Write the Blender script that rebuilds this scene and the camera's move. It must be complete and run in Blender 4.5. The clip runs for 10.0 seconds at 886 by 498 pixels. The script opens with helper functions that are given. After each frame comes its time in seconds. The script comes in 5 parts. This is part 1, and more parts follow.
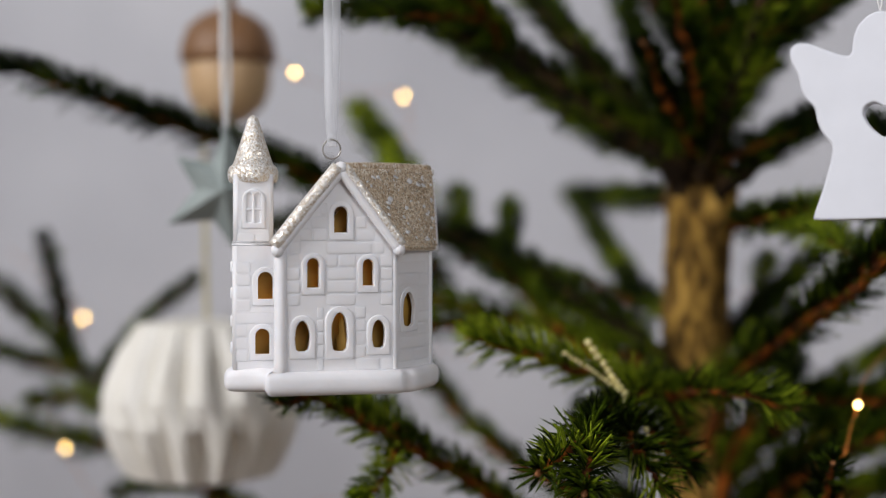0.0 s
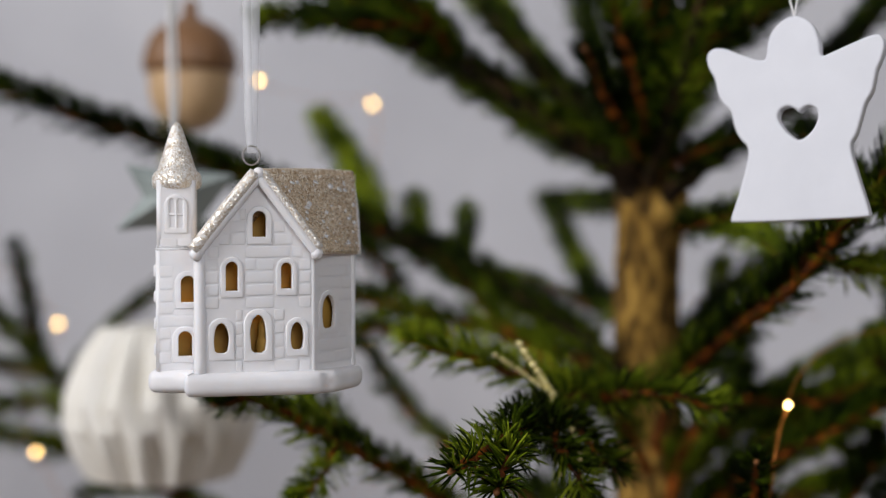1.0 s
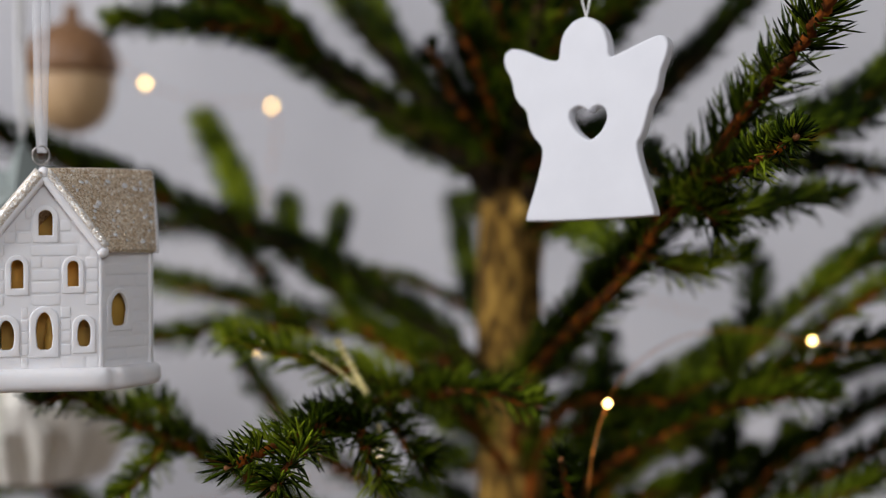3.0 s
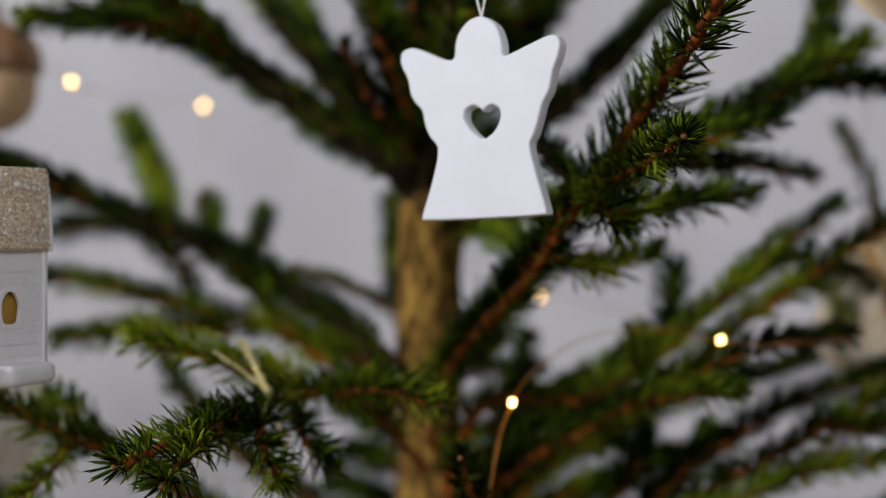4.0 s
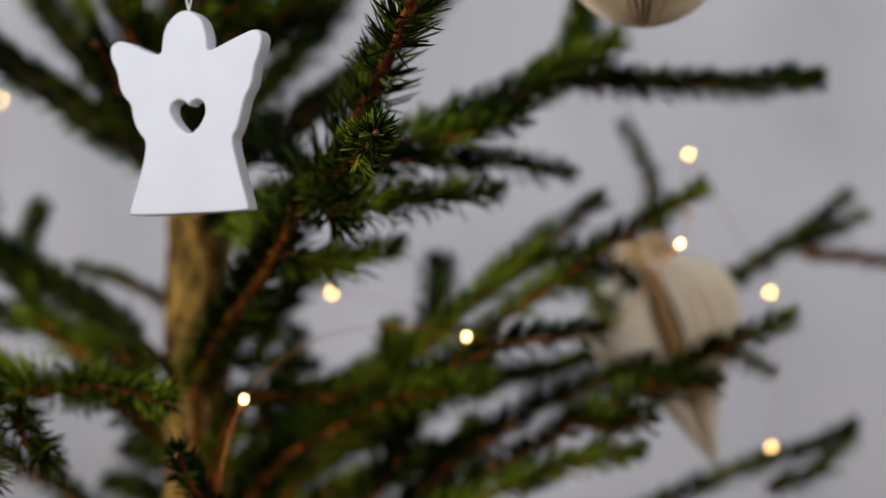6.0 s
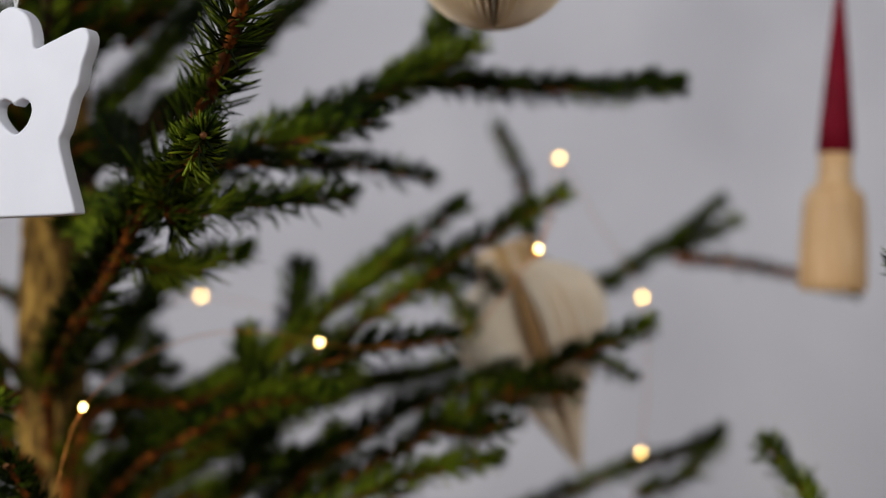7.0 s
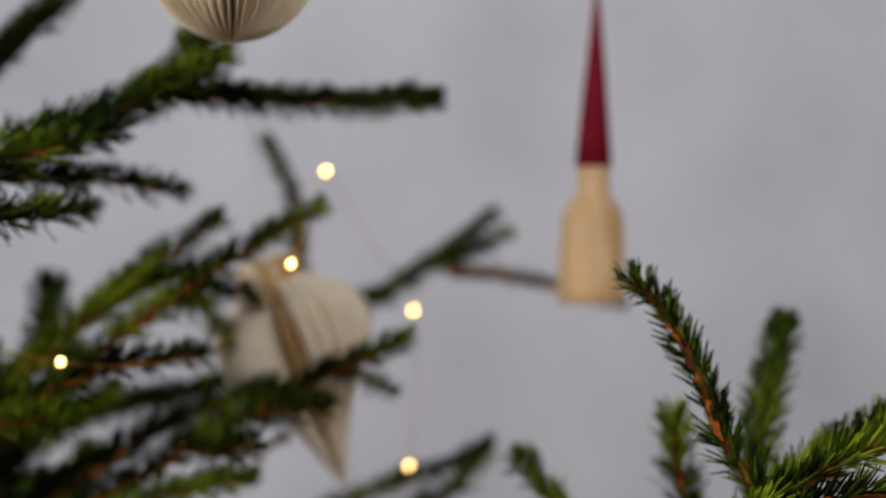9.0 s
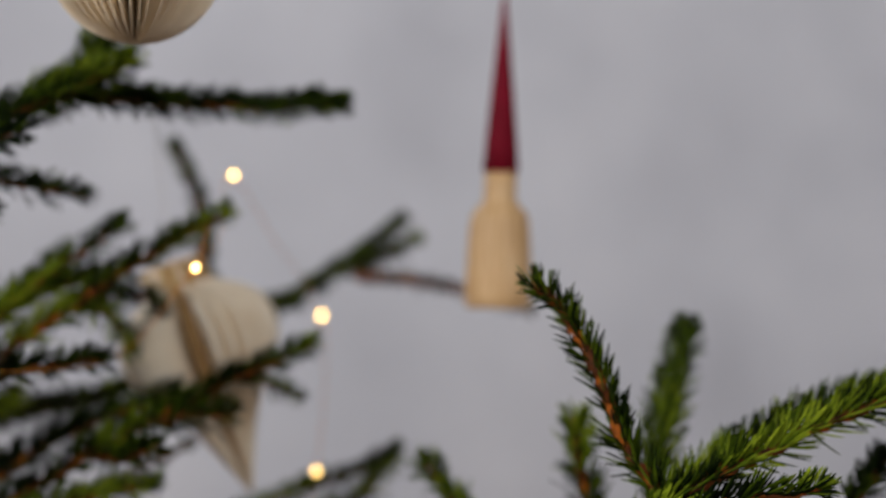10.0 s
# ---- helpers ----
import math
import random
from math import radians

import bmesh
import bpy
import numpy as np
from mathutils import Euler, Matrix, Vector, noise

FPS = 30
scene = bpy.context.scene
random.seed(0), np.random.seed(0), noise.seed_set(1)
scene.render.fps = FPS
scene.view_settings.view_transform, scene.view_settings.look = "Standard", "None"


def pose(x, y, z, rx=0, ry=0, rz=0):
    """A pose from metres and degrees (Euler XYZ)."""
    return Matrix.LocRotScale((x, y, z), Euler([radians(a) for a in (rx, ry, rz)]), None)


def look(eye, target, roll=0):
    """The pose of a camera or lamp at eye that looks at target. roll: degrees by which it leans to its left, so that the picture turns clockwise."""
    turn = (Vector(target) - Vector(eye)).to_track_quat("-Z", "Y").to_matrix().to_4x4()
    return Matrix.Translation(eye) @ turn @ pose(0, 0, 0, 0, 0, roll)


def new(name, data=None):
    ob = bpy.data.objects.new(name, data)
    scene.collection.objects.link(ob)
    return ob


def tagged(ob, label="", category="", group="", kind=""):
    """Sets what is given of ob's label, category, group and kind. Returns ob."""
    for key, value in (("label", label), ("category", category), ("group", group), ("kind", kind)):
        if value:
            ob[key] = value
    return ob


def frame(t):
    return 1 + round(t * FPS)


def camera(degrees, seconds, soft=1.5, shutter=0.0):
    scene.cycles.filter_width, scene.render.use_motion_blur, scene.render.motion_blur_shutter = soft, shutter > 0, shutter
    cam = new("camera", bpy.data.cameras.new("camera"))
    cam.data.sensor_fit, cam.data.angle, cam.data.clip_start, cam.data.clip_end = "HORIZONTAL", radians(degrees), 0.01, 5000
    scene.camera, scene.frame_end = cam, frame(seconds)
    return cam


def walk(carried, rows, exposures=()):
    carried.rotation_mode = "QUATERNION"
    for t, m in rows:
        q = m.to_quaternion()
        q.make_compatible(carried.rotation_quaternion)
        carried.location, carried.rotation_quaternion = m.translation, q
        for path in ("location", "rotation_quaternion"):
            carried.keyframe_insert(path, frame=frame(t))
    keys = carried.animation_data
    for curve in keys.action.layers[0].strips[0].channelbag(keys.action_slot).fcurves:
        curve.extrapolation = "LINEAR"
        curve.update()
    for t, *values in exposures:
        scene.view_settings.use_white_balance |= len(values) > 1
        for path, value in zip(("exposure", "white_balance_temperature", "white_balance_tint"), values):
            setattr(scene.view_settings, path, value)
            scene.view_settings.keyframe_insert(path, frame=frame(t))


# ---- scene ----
# The camera and its walk: seconds, place, yaw, pitch and roll.
cam = camera(35, 10.0, soft=1.2)
cam.data.dof.use_dof = True
cam.data.dof.focus_distance = 0.478
cam.data.dof.aperture_fstop = 4.2
PATH = [
    (0, 0.0000, -0.0000, 1.1000, -0.001, -0.000, 0.001),
    (0.5, 0.0160, -0.0045, 1.0995, 0.471, 0.139, -0.154),
    (1, 0.0361, -0.0096, 1.0986, 0.904, 0.290, -0.275),
    (1.5, 0.0565, -0.0136, 1.0994, 1.191, 0.265, -0.330),
    (2, 0.0790, -0.0147, 1.1006, 1.481, 0.167, -0.249),
    (2.5, 0.0990, -0.0136, 1.0983, 1.690, 0.358, -0.314),
    (4, 0.1453, -0.0133, 1.0952, 0.517, 0.516, -0.211),
    (4.5, 0.1579, -0.0155, 1.0947, -0.433, 0.494, -0.406),
    (5, 0.1746, -0.0153, 1.0923, -1.472, 0.602, -0.433),
    (6.5, 0.2379, -0.0123, 1.0948, -4.427, 0.451, 0.120),
    (7, 0.2502, -0.0075, 1.0961, -6.285, 0.476, 0.210),
    (7.5, 0.2600, -0.0076, 1.0964, -8.042, 0.590, 0.256),
    (8, 0.2700, -0.0067, 1.0969, -9.893, 0.710, 0.107),
    (8.5, 0.2778, -0.0070, 1.0973, -11.602, 0.825, -0.113),
    (9, 0.2844, -0.0065, 1.0983, -13.380, 0.887, -0.111),
    (9.5, 0.2877, -0.0068, 1.0980, -15.088, 1.023, -0.137),
    (10, 0.2891, -0.0085, 1.0975, -16.759, 1.145, 0.008),
]
walk(cam, [(t, pose(x, y, z, 90 + pitch, 0, yaw) @ pose(0, 0, 0, 0, 0, roll)) for t, x, y, z, yaw, pitch, roll in PATH])

# World, window light, an added fill lamp and exposure.
world = bpy.data.worlds.new("sky")
scene.world = world
world.use_nodes = True
wn = world.node_tree.nodes
sky = wn.new("ShaderNodeTexSky")
sky.sky_type = "NISHITA"
sky.sun_disc = False
sky.sun_elevation = radians(28)
sky.sun_rotation = radians(100)
world.node_tree.links.new(sky.outputs[0], wn["Background"].inputs[0])
wn["Background"].inputs[1].default_value = 0.1


def window_lamp(name, eye, target, width, height, watts, colour):
    d = bpy.data.lights.new(name, "AREA")
    d.shape, d.size, d.size_y, d.energy, d.color = "RECTANGLE", width, height, watts, colour
    ob = new(name, d)
    ob.matrix_world = look(eye, target)
    return ob


window_lamp("window_daylight", (-1.90, -0.85, 2.25), (0.25, -0.85, 2.25), 1.3, 1.2, 75, (0.978, 0.968, 0.992))
# Added fill behind the camera: lifts the wall's right side and the fronts.
window_lamp("window_daylight", (1.20, -2.70, 2.25), (1.20, 1.5, 2.25), 1.2, 1.3, 38, (0.978, 0.968, 0.992))


# Materials.
def material(name):
    m = bpy.data.materials.new(name)
    m.use_nodes = True
    return m, m.node_tree.nodes, m.node_tree.links, m.node_tree.nodes["Principled BSDF"]


def ramp(nodes, stops):
    r = nodes.new("ShaderNodeValToRGB")
    while len(r.color_ramp.elements) < len(stops):
        r.color_ramp.elements.new(0.5)
    for e, (at, c) in zip(r.color_ramp.elements, stops):
        e.position, e.color = at, (*c, 1)
    return r


def textured(name, stops, scale, rough=0.6, bump=0.2, fine=None, stretch=(1, 1, 1), metal=0.0, coords="Object", depth=0.001, detail=6, shine=0.5):
    """Noise-driven colour with a second, finer noise as relief."""
    m, n, k, p = material(name)
    tc, mp = n.new("ShaderNodeTexCoord"), n.new("ShaderNodeMapping")
    mp.inputs["Scale"].default_value = stretch
    k.new(tc.outputs[coords], mp.inputs[0])
    a, b = n.new("ShaderNodeTexNoise"), n.new("ShaderNodeTexNoise")
    a.inputs["Scale"].default_value, a.inputs["Detail"].default_value = scale, detail
    b.inputs["Scale"].default_value, b.inputs["Detail"].default_value = fine or scale * 6, 4
    r = ramp(n, stops)
    bu = n.new("ShaderNodeBump")
    bu.inputs["Strength"].default_value, bu.inputs["Distance"].default_value = bump, depth
    for tex in (a, b):
        k.new(mp.outputs[0], tex.inputs["Vector"])
    k.new(a.outputs[0], r.inputs[0])
    k.new(r.outputs[0], p.inputs["Base Color"])
    k.new(b.outputs[0], bu.inputs["Height"])
    k.new(bu.outputs[0], p.inputs["Normal"])
    p.inputs["Roughness"].default_value, p.inputs["Metallic"].default_value = rough, metal
    p.inputs["Specular IOR Level"].default_value = shine
    return m


PLASTER = textured("grey_plaster", [(0.3, (0.55, 0.55, 0.585)), (0.5, (0.675, 0.675, 0.71)), (0.7, (0.80, 0.79, 0.815))], 2.6, 0.85, 0.25, 60, depth=0.003)
# Unseen walls and ceiling: kept dark so less light bounces onto the tree.
LOW_BOUNCE_WALL = textured("low_bounce_wall", [(0.35, (0.20, 0.20, 0.21)), (0.65, (0.25, 0.25, 0.26))], 3, 0.8, 0.1, 80)
FLOOR_WOOD = textured("oak_floor", [(0.3, (0.12, 0.075, 0.04)), (0.7, (0.22, 0.14, 0.08))], 3, 0.5, 0.15, 40, (1, 9, 1))
BARK = textured("spruce_bark", [(0.33, (0.04, 0.021, 0.005)), (0.45, (0.13, 0.07, 0.013)), (0.56, (0.32, 0.18, 0.034)), (0.72, (0.60, 0.36, 0.085))], 210, 0.85, 1.0, 300, (1, 1, 0.35), depth=0.004, shine=0.2)
STEM = textured("twig_bark", [(0.3, (0.030, 0.010, 0.003)), (0.5, (0.125, 0.032, 0.004)), (0.70, (0.46, 0.12, 0.009))], 160, 0.75, 0.8, 500, depth=0.0008, shine=0.2)
# Thick limbs: the tree's inner shadow is in this near-black colour.
SHADED_LIMB_BARK = textured("shaded_limb_bark", [(0.3, (0.006, 0.0035, 0.0016)), (0.5, (0.020, 0.011, 0.004)), (0.75, (0.09, 0.046, 0.010))], 120, 0.85, 0.9, 300, depth=0.0015, shine=0.2)
BUD = textured("bud_scales", [(0.3, (0.16, 0.055, 0.015)), (0.7, (0.36, 0.15, 0.05))], 500, 0.6, 0.5, 1500, depth=0.0005)
CERAMIC = textured("white_bisque", [(0.3, (0.80, 0.79, 0.80)), (0.7, (0.86, 0.85, 0.86))], 90, 0.52, 0.14, 700, depth=0.0003)
for socket, value in (("Subsurface Weight", 0.5), ("Subsurface Scale", 0.0009), ("Subsurface Radius", (1.0, 0.92, 0.85))):
    CERAMIC.node_tree.nodes["Principled BSDF"].inputs[socket].default_value = value
ANGEL_WHITE = textured("white_ceramic", [(0.3, (0.70, 0.71, 0.755)), (0.7, (0.74, 0.75, 0.795))], 60, 0.5, 0.06, 300, depth=0.0003)
# Amber that carries the warm glow behind the house windows.
GLOW_AMBER = textured("glow_amber", [(0.3, (0.34, 0.19, 0.030)), (0.7, (0.46, 0.27, 0.045))], 80, 0.7, 0.1, 300)
PAPER = textured("white_card", [(0.3, (0.87, 0.83, 0.74)), (0.7, (0.92, 0.89, 0.82))], 40, 0.8, 0.12, 900, depth=0.0003)
CREAM_PAPER = textured("cream_paper", [(0.3, (0.86, 0.71, 0.50)), (0.7, (0.94, 0.83, 0.65))], 50, 0.75, 0.12, 900, depth=0.0003)
# The tuft's own beige, also used as the shade in the drop's crease.
TUFT_AND_CREASE_BEIGE = textured("beige_tuft_and_crease_shade", [(0.3, (0.48, 0.29, 0.11)), (0.7, (0.60, 0.39, 0.17))], 50, 0.7, 0.15, 900, depth=0.0003)
STAR_PAPER = textured("sage_paper", [(0.3, (0.25, 0.29, 0.275)), (0.7, (0.33, 0.37, 0.355))], 60, 0.7, 0.12, 900, depth=0.0003)
PALE_WOOD = textured("pale_turned_wood", [(0.3, (0.56, 0.32, 0.13)), (0.5, (0.72, 0.45, 0.21)), (0.72, (0.82, 0.57, 0.30))], 70, 0.5, 0.15, 400, (6, 6, 0.5), depth=0.0003)
ACORN_WOOD = textured("acorn_wood", [(0.3, (0.50, 0.31, 0.16)), (0.7, (0.66, 0.45, 0.25))], 60, 0.5, 0.15, 400, (5, 5, 0.6), depth=0.0003)
CAP_WOOD = textured("stained_wood", [(0.3, (0.16, 0.075, 0.03)), (0.7, (0.30, 0.155, 0.07))], 60, 0.5, 0.2, 400, (5, 5, 0.6), depth=0.0003)
RED_PAINT = textured("dark_red_paint", [(0.3, (0.13, 0.0012, 0.008)), (0.7, (0.19, 0.0025, 0.014))], 90, 0.5, 0.15, 600, depth=0.0003, shine=0.08)
COPPER = textured("copper_wire", [(0.3, (0.50, 0.16, 0.02)), (0.7, (0.70, 0.26, 0.035))], 400, 0.35, 0.1, 900, metal=0.6)
STEEL = textured("dull_steel", [(0.3, (0.30, 0.28, 0.26)), (0.7, (0.50, 0.48, 0.45))], 400, 0.35, 0.1, 900, metal=1.0)
GOLD = textured("gold_beads", [(0.3, (0.97, 0.78, 0.22)), (0.7, (1.0, 0.92, 0.48))], 300, 0.22, 0.1, 900, metal=0.5)
THREAD = textured("white_thread", [(0.3, (0.70, 0.69, 0.68)), (0.7, (0.82, 0.81, 0.80))], 700, 0.8, 0.3, 1500)
YELLOW_THREAD = textured("yellow_cord", [(0.3, (0.55, 0.48, 0.24)), (0.7, (0.70, 0.62, 0.36))], 700, 0.8, 0.3, 1500)
FRAME_PAINT = textured("window_paint", [(0.3, (0.76, 0.76, 0.75)), (0.7, (0.82, 0.82, 0.81))], 20, 0.4, 0.05, 200)


def needle_material(name="spruce_needles", tone=-0.39, spread=0.38):
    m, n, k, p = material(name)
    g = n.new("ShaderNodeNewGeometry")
    # The near-black low stops put shadow between needles into their colour.
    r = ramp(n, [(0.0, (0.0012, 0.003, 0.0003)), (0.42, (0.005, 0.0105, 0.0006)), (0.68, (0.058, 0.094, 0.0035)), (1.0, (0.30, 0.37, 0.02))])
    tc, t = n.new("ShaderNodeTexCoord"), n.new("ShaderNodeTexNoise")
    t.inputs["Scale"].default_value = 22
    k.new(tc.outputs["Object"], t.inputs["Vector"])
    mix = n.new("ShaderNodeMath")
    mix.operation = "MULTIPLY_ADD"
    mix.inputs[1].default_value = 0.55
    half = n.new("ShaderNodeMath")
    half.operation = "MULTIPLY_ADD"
    half.inputs[1].default_value, half.inputs[2].default_value = 1.5, tone - 0.3
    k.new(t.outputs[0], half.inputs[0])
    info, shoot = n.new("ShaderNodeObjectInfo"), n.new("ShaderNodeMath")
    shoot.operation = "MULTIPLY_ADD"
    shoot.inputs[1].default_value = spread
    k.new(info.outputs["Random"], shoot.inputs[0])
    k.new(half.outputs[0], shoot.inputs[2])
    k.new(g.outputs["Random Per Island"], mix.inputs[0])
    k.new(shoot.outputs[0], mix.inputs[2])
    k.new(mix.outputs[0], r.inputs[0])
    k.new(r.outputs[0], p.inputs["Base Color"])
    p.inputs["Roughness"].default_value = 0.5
    p.inputs["Specular IOR Level"].default_value = 0.06
    return m


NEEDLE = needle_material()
# A lit and a shaded copy of the needles, chosen limb by limb.
LIT_NEEDLE = needle_material("lit_spruce_needles", -0.20, 0.3)
SHADED_NEEDLE = needle_material("shaded_spruce_needles", -0.42, 0.2)


def glitter_material(name, stops):
    m, n, k, p = material(name)
    tc, v, v2 = n.new("ShaderNodeTexCoord"), n.new("ShaderNodeTexVoronoi"), n.new("ShaderNodeTexVoronoi")
    v.inputs["Scale"].default_value, v2.inputs["Scale"].default_value = 2600, 1700
    sep = n.new("ShaderNodeSeparateColor")
    r = ramp(n, stops)
    geo, sub, mad, nrm = n.new("ShaderNodeNewGeometry"), n.new("ShaderNodeVectorMath"), n.new("ShaderNodeVectorMath"), n.new("ShaderNodeVectorMath")
    sub.operation, mad.operation, nrm.operation = "SUBTRACT", "MULTIPLY_ADD", "NORMALIZE"
    sub.inputs[1].default_value = (0.5, 0.5, 0.5)
    mad.inputs[1].default_value = (0.7, 0.7, 0.7)
    for tex in (v, v2):
        k.new(tc.outputs["Object"], tex.inputs["Vector"])
    k.new(v2.outputs["Color"], sep.inputs[0])
    k.new(sep.outputs[0], r.inputs[0])
    k.new(r.outputs[0], p.inputs["Base Color"])
    k.new(v.outputs["Color"], sub.inputs[0])
    k.new(sub.outputs[0], mad.inputs[0])
    k.new(geo.outputs["Normal"], mad.inputs[2])
    k.new(mad.outputs[0], nrm.inputs[0])
    k.new(nrm.outputs[0], p.inputs["Normal"])
    p.inputs["Metallic"].default_value, p.inputs["Roughness"].default_value = 0.35, 0.30
    return m


GLITTER = glitter_material("champagne_glitter", [(0.0, (0.40, 0.26, 0.14)), (0.35, (0.66, 0.51, 0.34)), (0.8, (0.86, 0.74, 0.57)), (1.0, (1.0, 0.95, 0.88))])
FLAKE = textured("champagne_flakes", [(0.3, (0.62, 0.44, 0.26)), (0.5, (0.86, 0.74, 0.56)), (0.7, (0.98, 0.93, 0.84))], 900, 0.25, 0.1, 2000, metal=0.5)
PALE_GLITTER = glitter_material("pale_glitter", [(0.0, (0.62, 0.50, 0.36)), (0.3, (0.80, 0.73, 0.63)), (0.7, (0.88, 0.85, 0.80)), (1.0, (1.0, 0.98, 0.95))])


def glowing(name, colour, strength):
    m, n, k, p = material(name)
    p.inputs["Base Color"].default_value = (*colour, 1)
    p.inputs["Emission Color"].default_value = (*colour, 1)
    p.inputs["Emission Strength"].default_value = strength
    return m


TEA_BULB = glowing("amber_bulb", (1.0, 0.55, 0.15), 3)
LED = glowing("warm_led", (1.0, 0.61, 0.20), 14)


def glassy(name, colour, rough, alpha):
    m, n, k, p = material(name)
    p.inputs["Base Color"].default_value, p.inputs["Roughness"].default_value = (*colour, 1), rough
    p.inputs["Alpha"].default_value = alpha
    return m


ORGANZA = glassy("sheer_ribbon", (0.86, 0.87, 0.90), 0.5, 0.34)
PANE = glassy("window_glass", (0.9, 0.95, 0.95), 0.02, 0.08)


# Building helpers.
def place_mesh(name, me, mat, parent=None, label="", smooth=True):
    """Links a mesh in world metres, under its thing or part."""
    me.materials.clear()
    me.materials.append(mat)
    if smooth:
        for poly in me.polygons:
            poly.use_smooth = True
    ob = new(name, me)
    if parent:
        ob.parent = parent
        base = Vector(parent.location)
        if parent.parent:
            base = base + Vector(parent.parent.location)
        ob.location = -base
    return tagged(ob, label)


def part(name, bm, mat, parent=None, label="", smooth=True):
    me = bpy.data.meshes.new(name)
    bm.to_mesh(me)
    bm.free()
    return place_mesh(name, me, mat, parent, label, smooth)


def thing(name, at, label, category, group="", kind=""):
    ob = new(name)
    ob.location = at
    ob.empty_display_size = 0.02
    return tagged(ob, label, category, group, kind)


def box(bm, lo, hi, bevel=0.0, segments=2):
    made = bmesh.ops.create_cube(bm, size=1.0)["verts"]
    for v in made:
        v.co = Vector([(a + b) / 2 + c * (b - a) for a, b, c in zip(lo, hi, v.co)])
    if bevel:
        edges = list({e for v in made for e in v.link_edges})
        bmesh.ops.bevel(bm, geom=edges, offset=bevel, segments=segments, affect="EDGES", profile=0.5)


def smooth_line(points, steps=10):
    """A centripetal Catmull-Rom line through the points."""
    p = [np.array(q, float) for q in points]
    p = [2 * p[0] - p[1]] + p + [2 * p[-1] - p[-2]]
    out = []
    for a, b, c, d in zip(p, p[1:], p[2:], p[3:]):
        t1 = np.linalg.norm(b - a) ** 0.5 + 1e-9
        t2 = t1 + np.linalg.norm(c - b) ** 0.5 + 1e-9
        t3 = t2 + np.linalg.norm(d - c) ** 0.5 + 1e-9
        for i in range(steps):
            t = t1 + (t2 - t1) * i / steps
            ab, bc, cd = a + (b - a) * t / t1, b + (c - b) * (t - t1) / (t2 - t1), c + (d - c) * (t - t2) / (t3 - t2)
            abc, bcd = ab + (bc - ab) * t / t2, bc + (cd - bc) * (t - t1) / (t3 - t1)
            out.append(abc + (bcd - abc) * (t - t1) / (t2 - t1))
    out.append(p[-2])
    return np.array(out)


def frames_along(line):
    tang = np.gradient(line, axis=0)
    tang /= np.linalg.norm(tang, axis=1)[:, None] + 1e-12
    up = np.array([0.13, 0.21, 1.0])
    side = np.cross(tang, up)
    bad = np.linalg.norm(side, axis=1) < 0.05
    side[bad] = np.cross(tang[bad], [1.0, 0.2, 0])
    side /= np.linalg.norm(side, axis=1)[:, None]
    return tang, side, np.cross(side, tang)


def tube_mesh(name, line, radii, sides=8, rough=0.0, rng=None):
    line = np.asarray(line, float)
    radii = np.broadcast_to(np.asarray(radii, float), len(line))
    _, s, u = frames_along(line)
    ang = np.arange(sides) * 2 * np.pi / sides
    r = radii[:, None] * np.ones(sides)
    if rough:
        r = r * (1 + rough * (rng.random(r.shape) - 0.5))
    v = line[:, None] + r[..., None] * (np.cos(ang)[None, :, None] * s[:, None] + np.sin(ang)[None, :, None] * u[:, None])
    verts = np.concatenate([v.reshape(-1, 3), line[:1], line[-1:]])
    n, faces = len(line), []
    for i in range(n - 1):
        for j in range(sides):
            k = (j + 1) % sides
            faces.append((i * sides + j, i * sides + k, (i + 1) * sides + k, (i + 1) * sides + j))
    for j in range(sides):
        k = (j + 1) % sides
        faces.append((n * sides, k, j))
        faces.append((n * sides + 1, (n - 1) * sides + j, (n - 1) * sides + k))
    me = bpy.data.meshes.new(name)
    me.from_pydata(verts.tolist(), [], faces)
    return me


def tube(name, points, radii, mat, parent=None, label="", sides=8, steps=8):
    return place_mesh(name, tube_mesh(name, smooth_line(points, steps), radii, sides), mat, parent, label)


def lathe(bm, profile, centre, segments=40, axis=(0, 0, 1)):
    """A turned form: profile of (radius, height) from the bottom to the top."""
    turn = Vector((0, 0, 1)).rotation_difference(Vector(axis)).to_matrix()
    rings = []
    for r, h in profile:
        ring = []
        for i in range(segments):
            a = 2 * math.pi * i / segments
            ring.append(bm.verts.new(Vector(centre) + turn @ Vector((max(r, 1e-5) * math.cos(a), max(r, 1e-5) * math.sin(a), h))))
        rings.append(ring)
    for lo, hi in zip(rings, rings[1:]):
        for i in range(segments):
            j = (i + 1) % segments
            bm.faces.new((lo[i], lo[j], hi[j], hi[i]))
    bm.faces.new(rings[0][::-1])
    bm.faces.new(rings[-1])


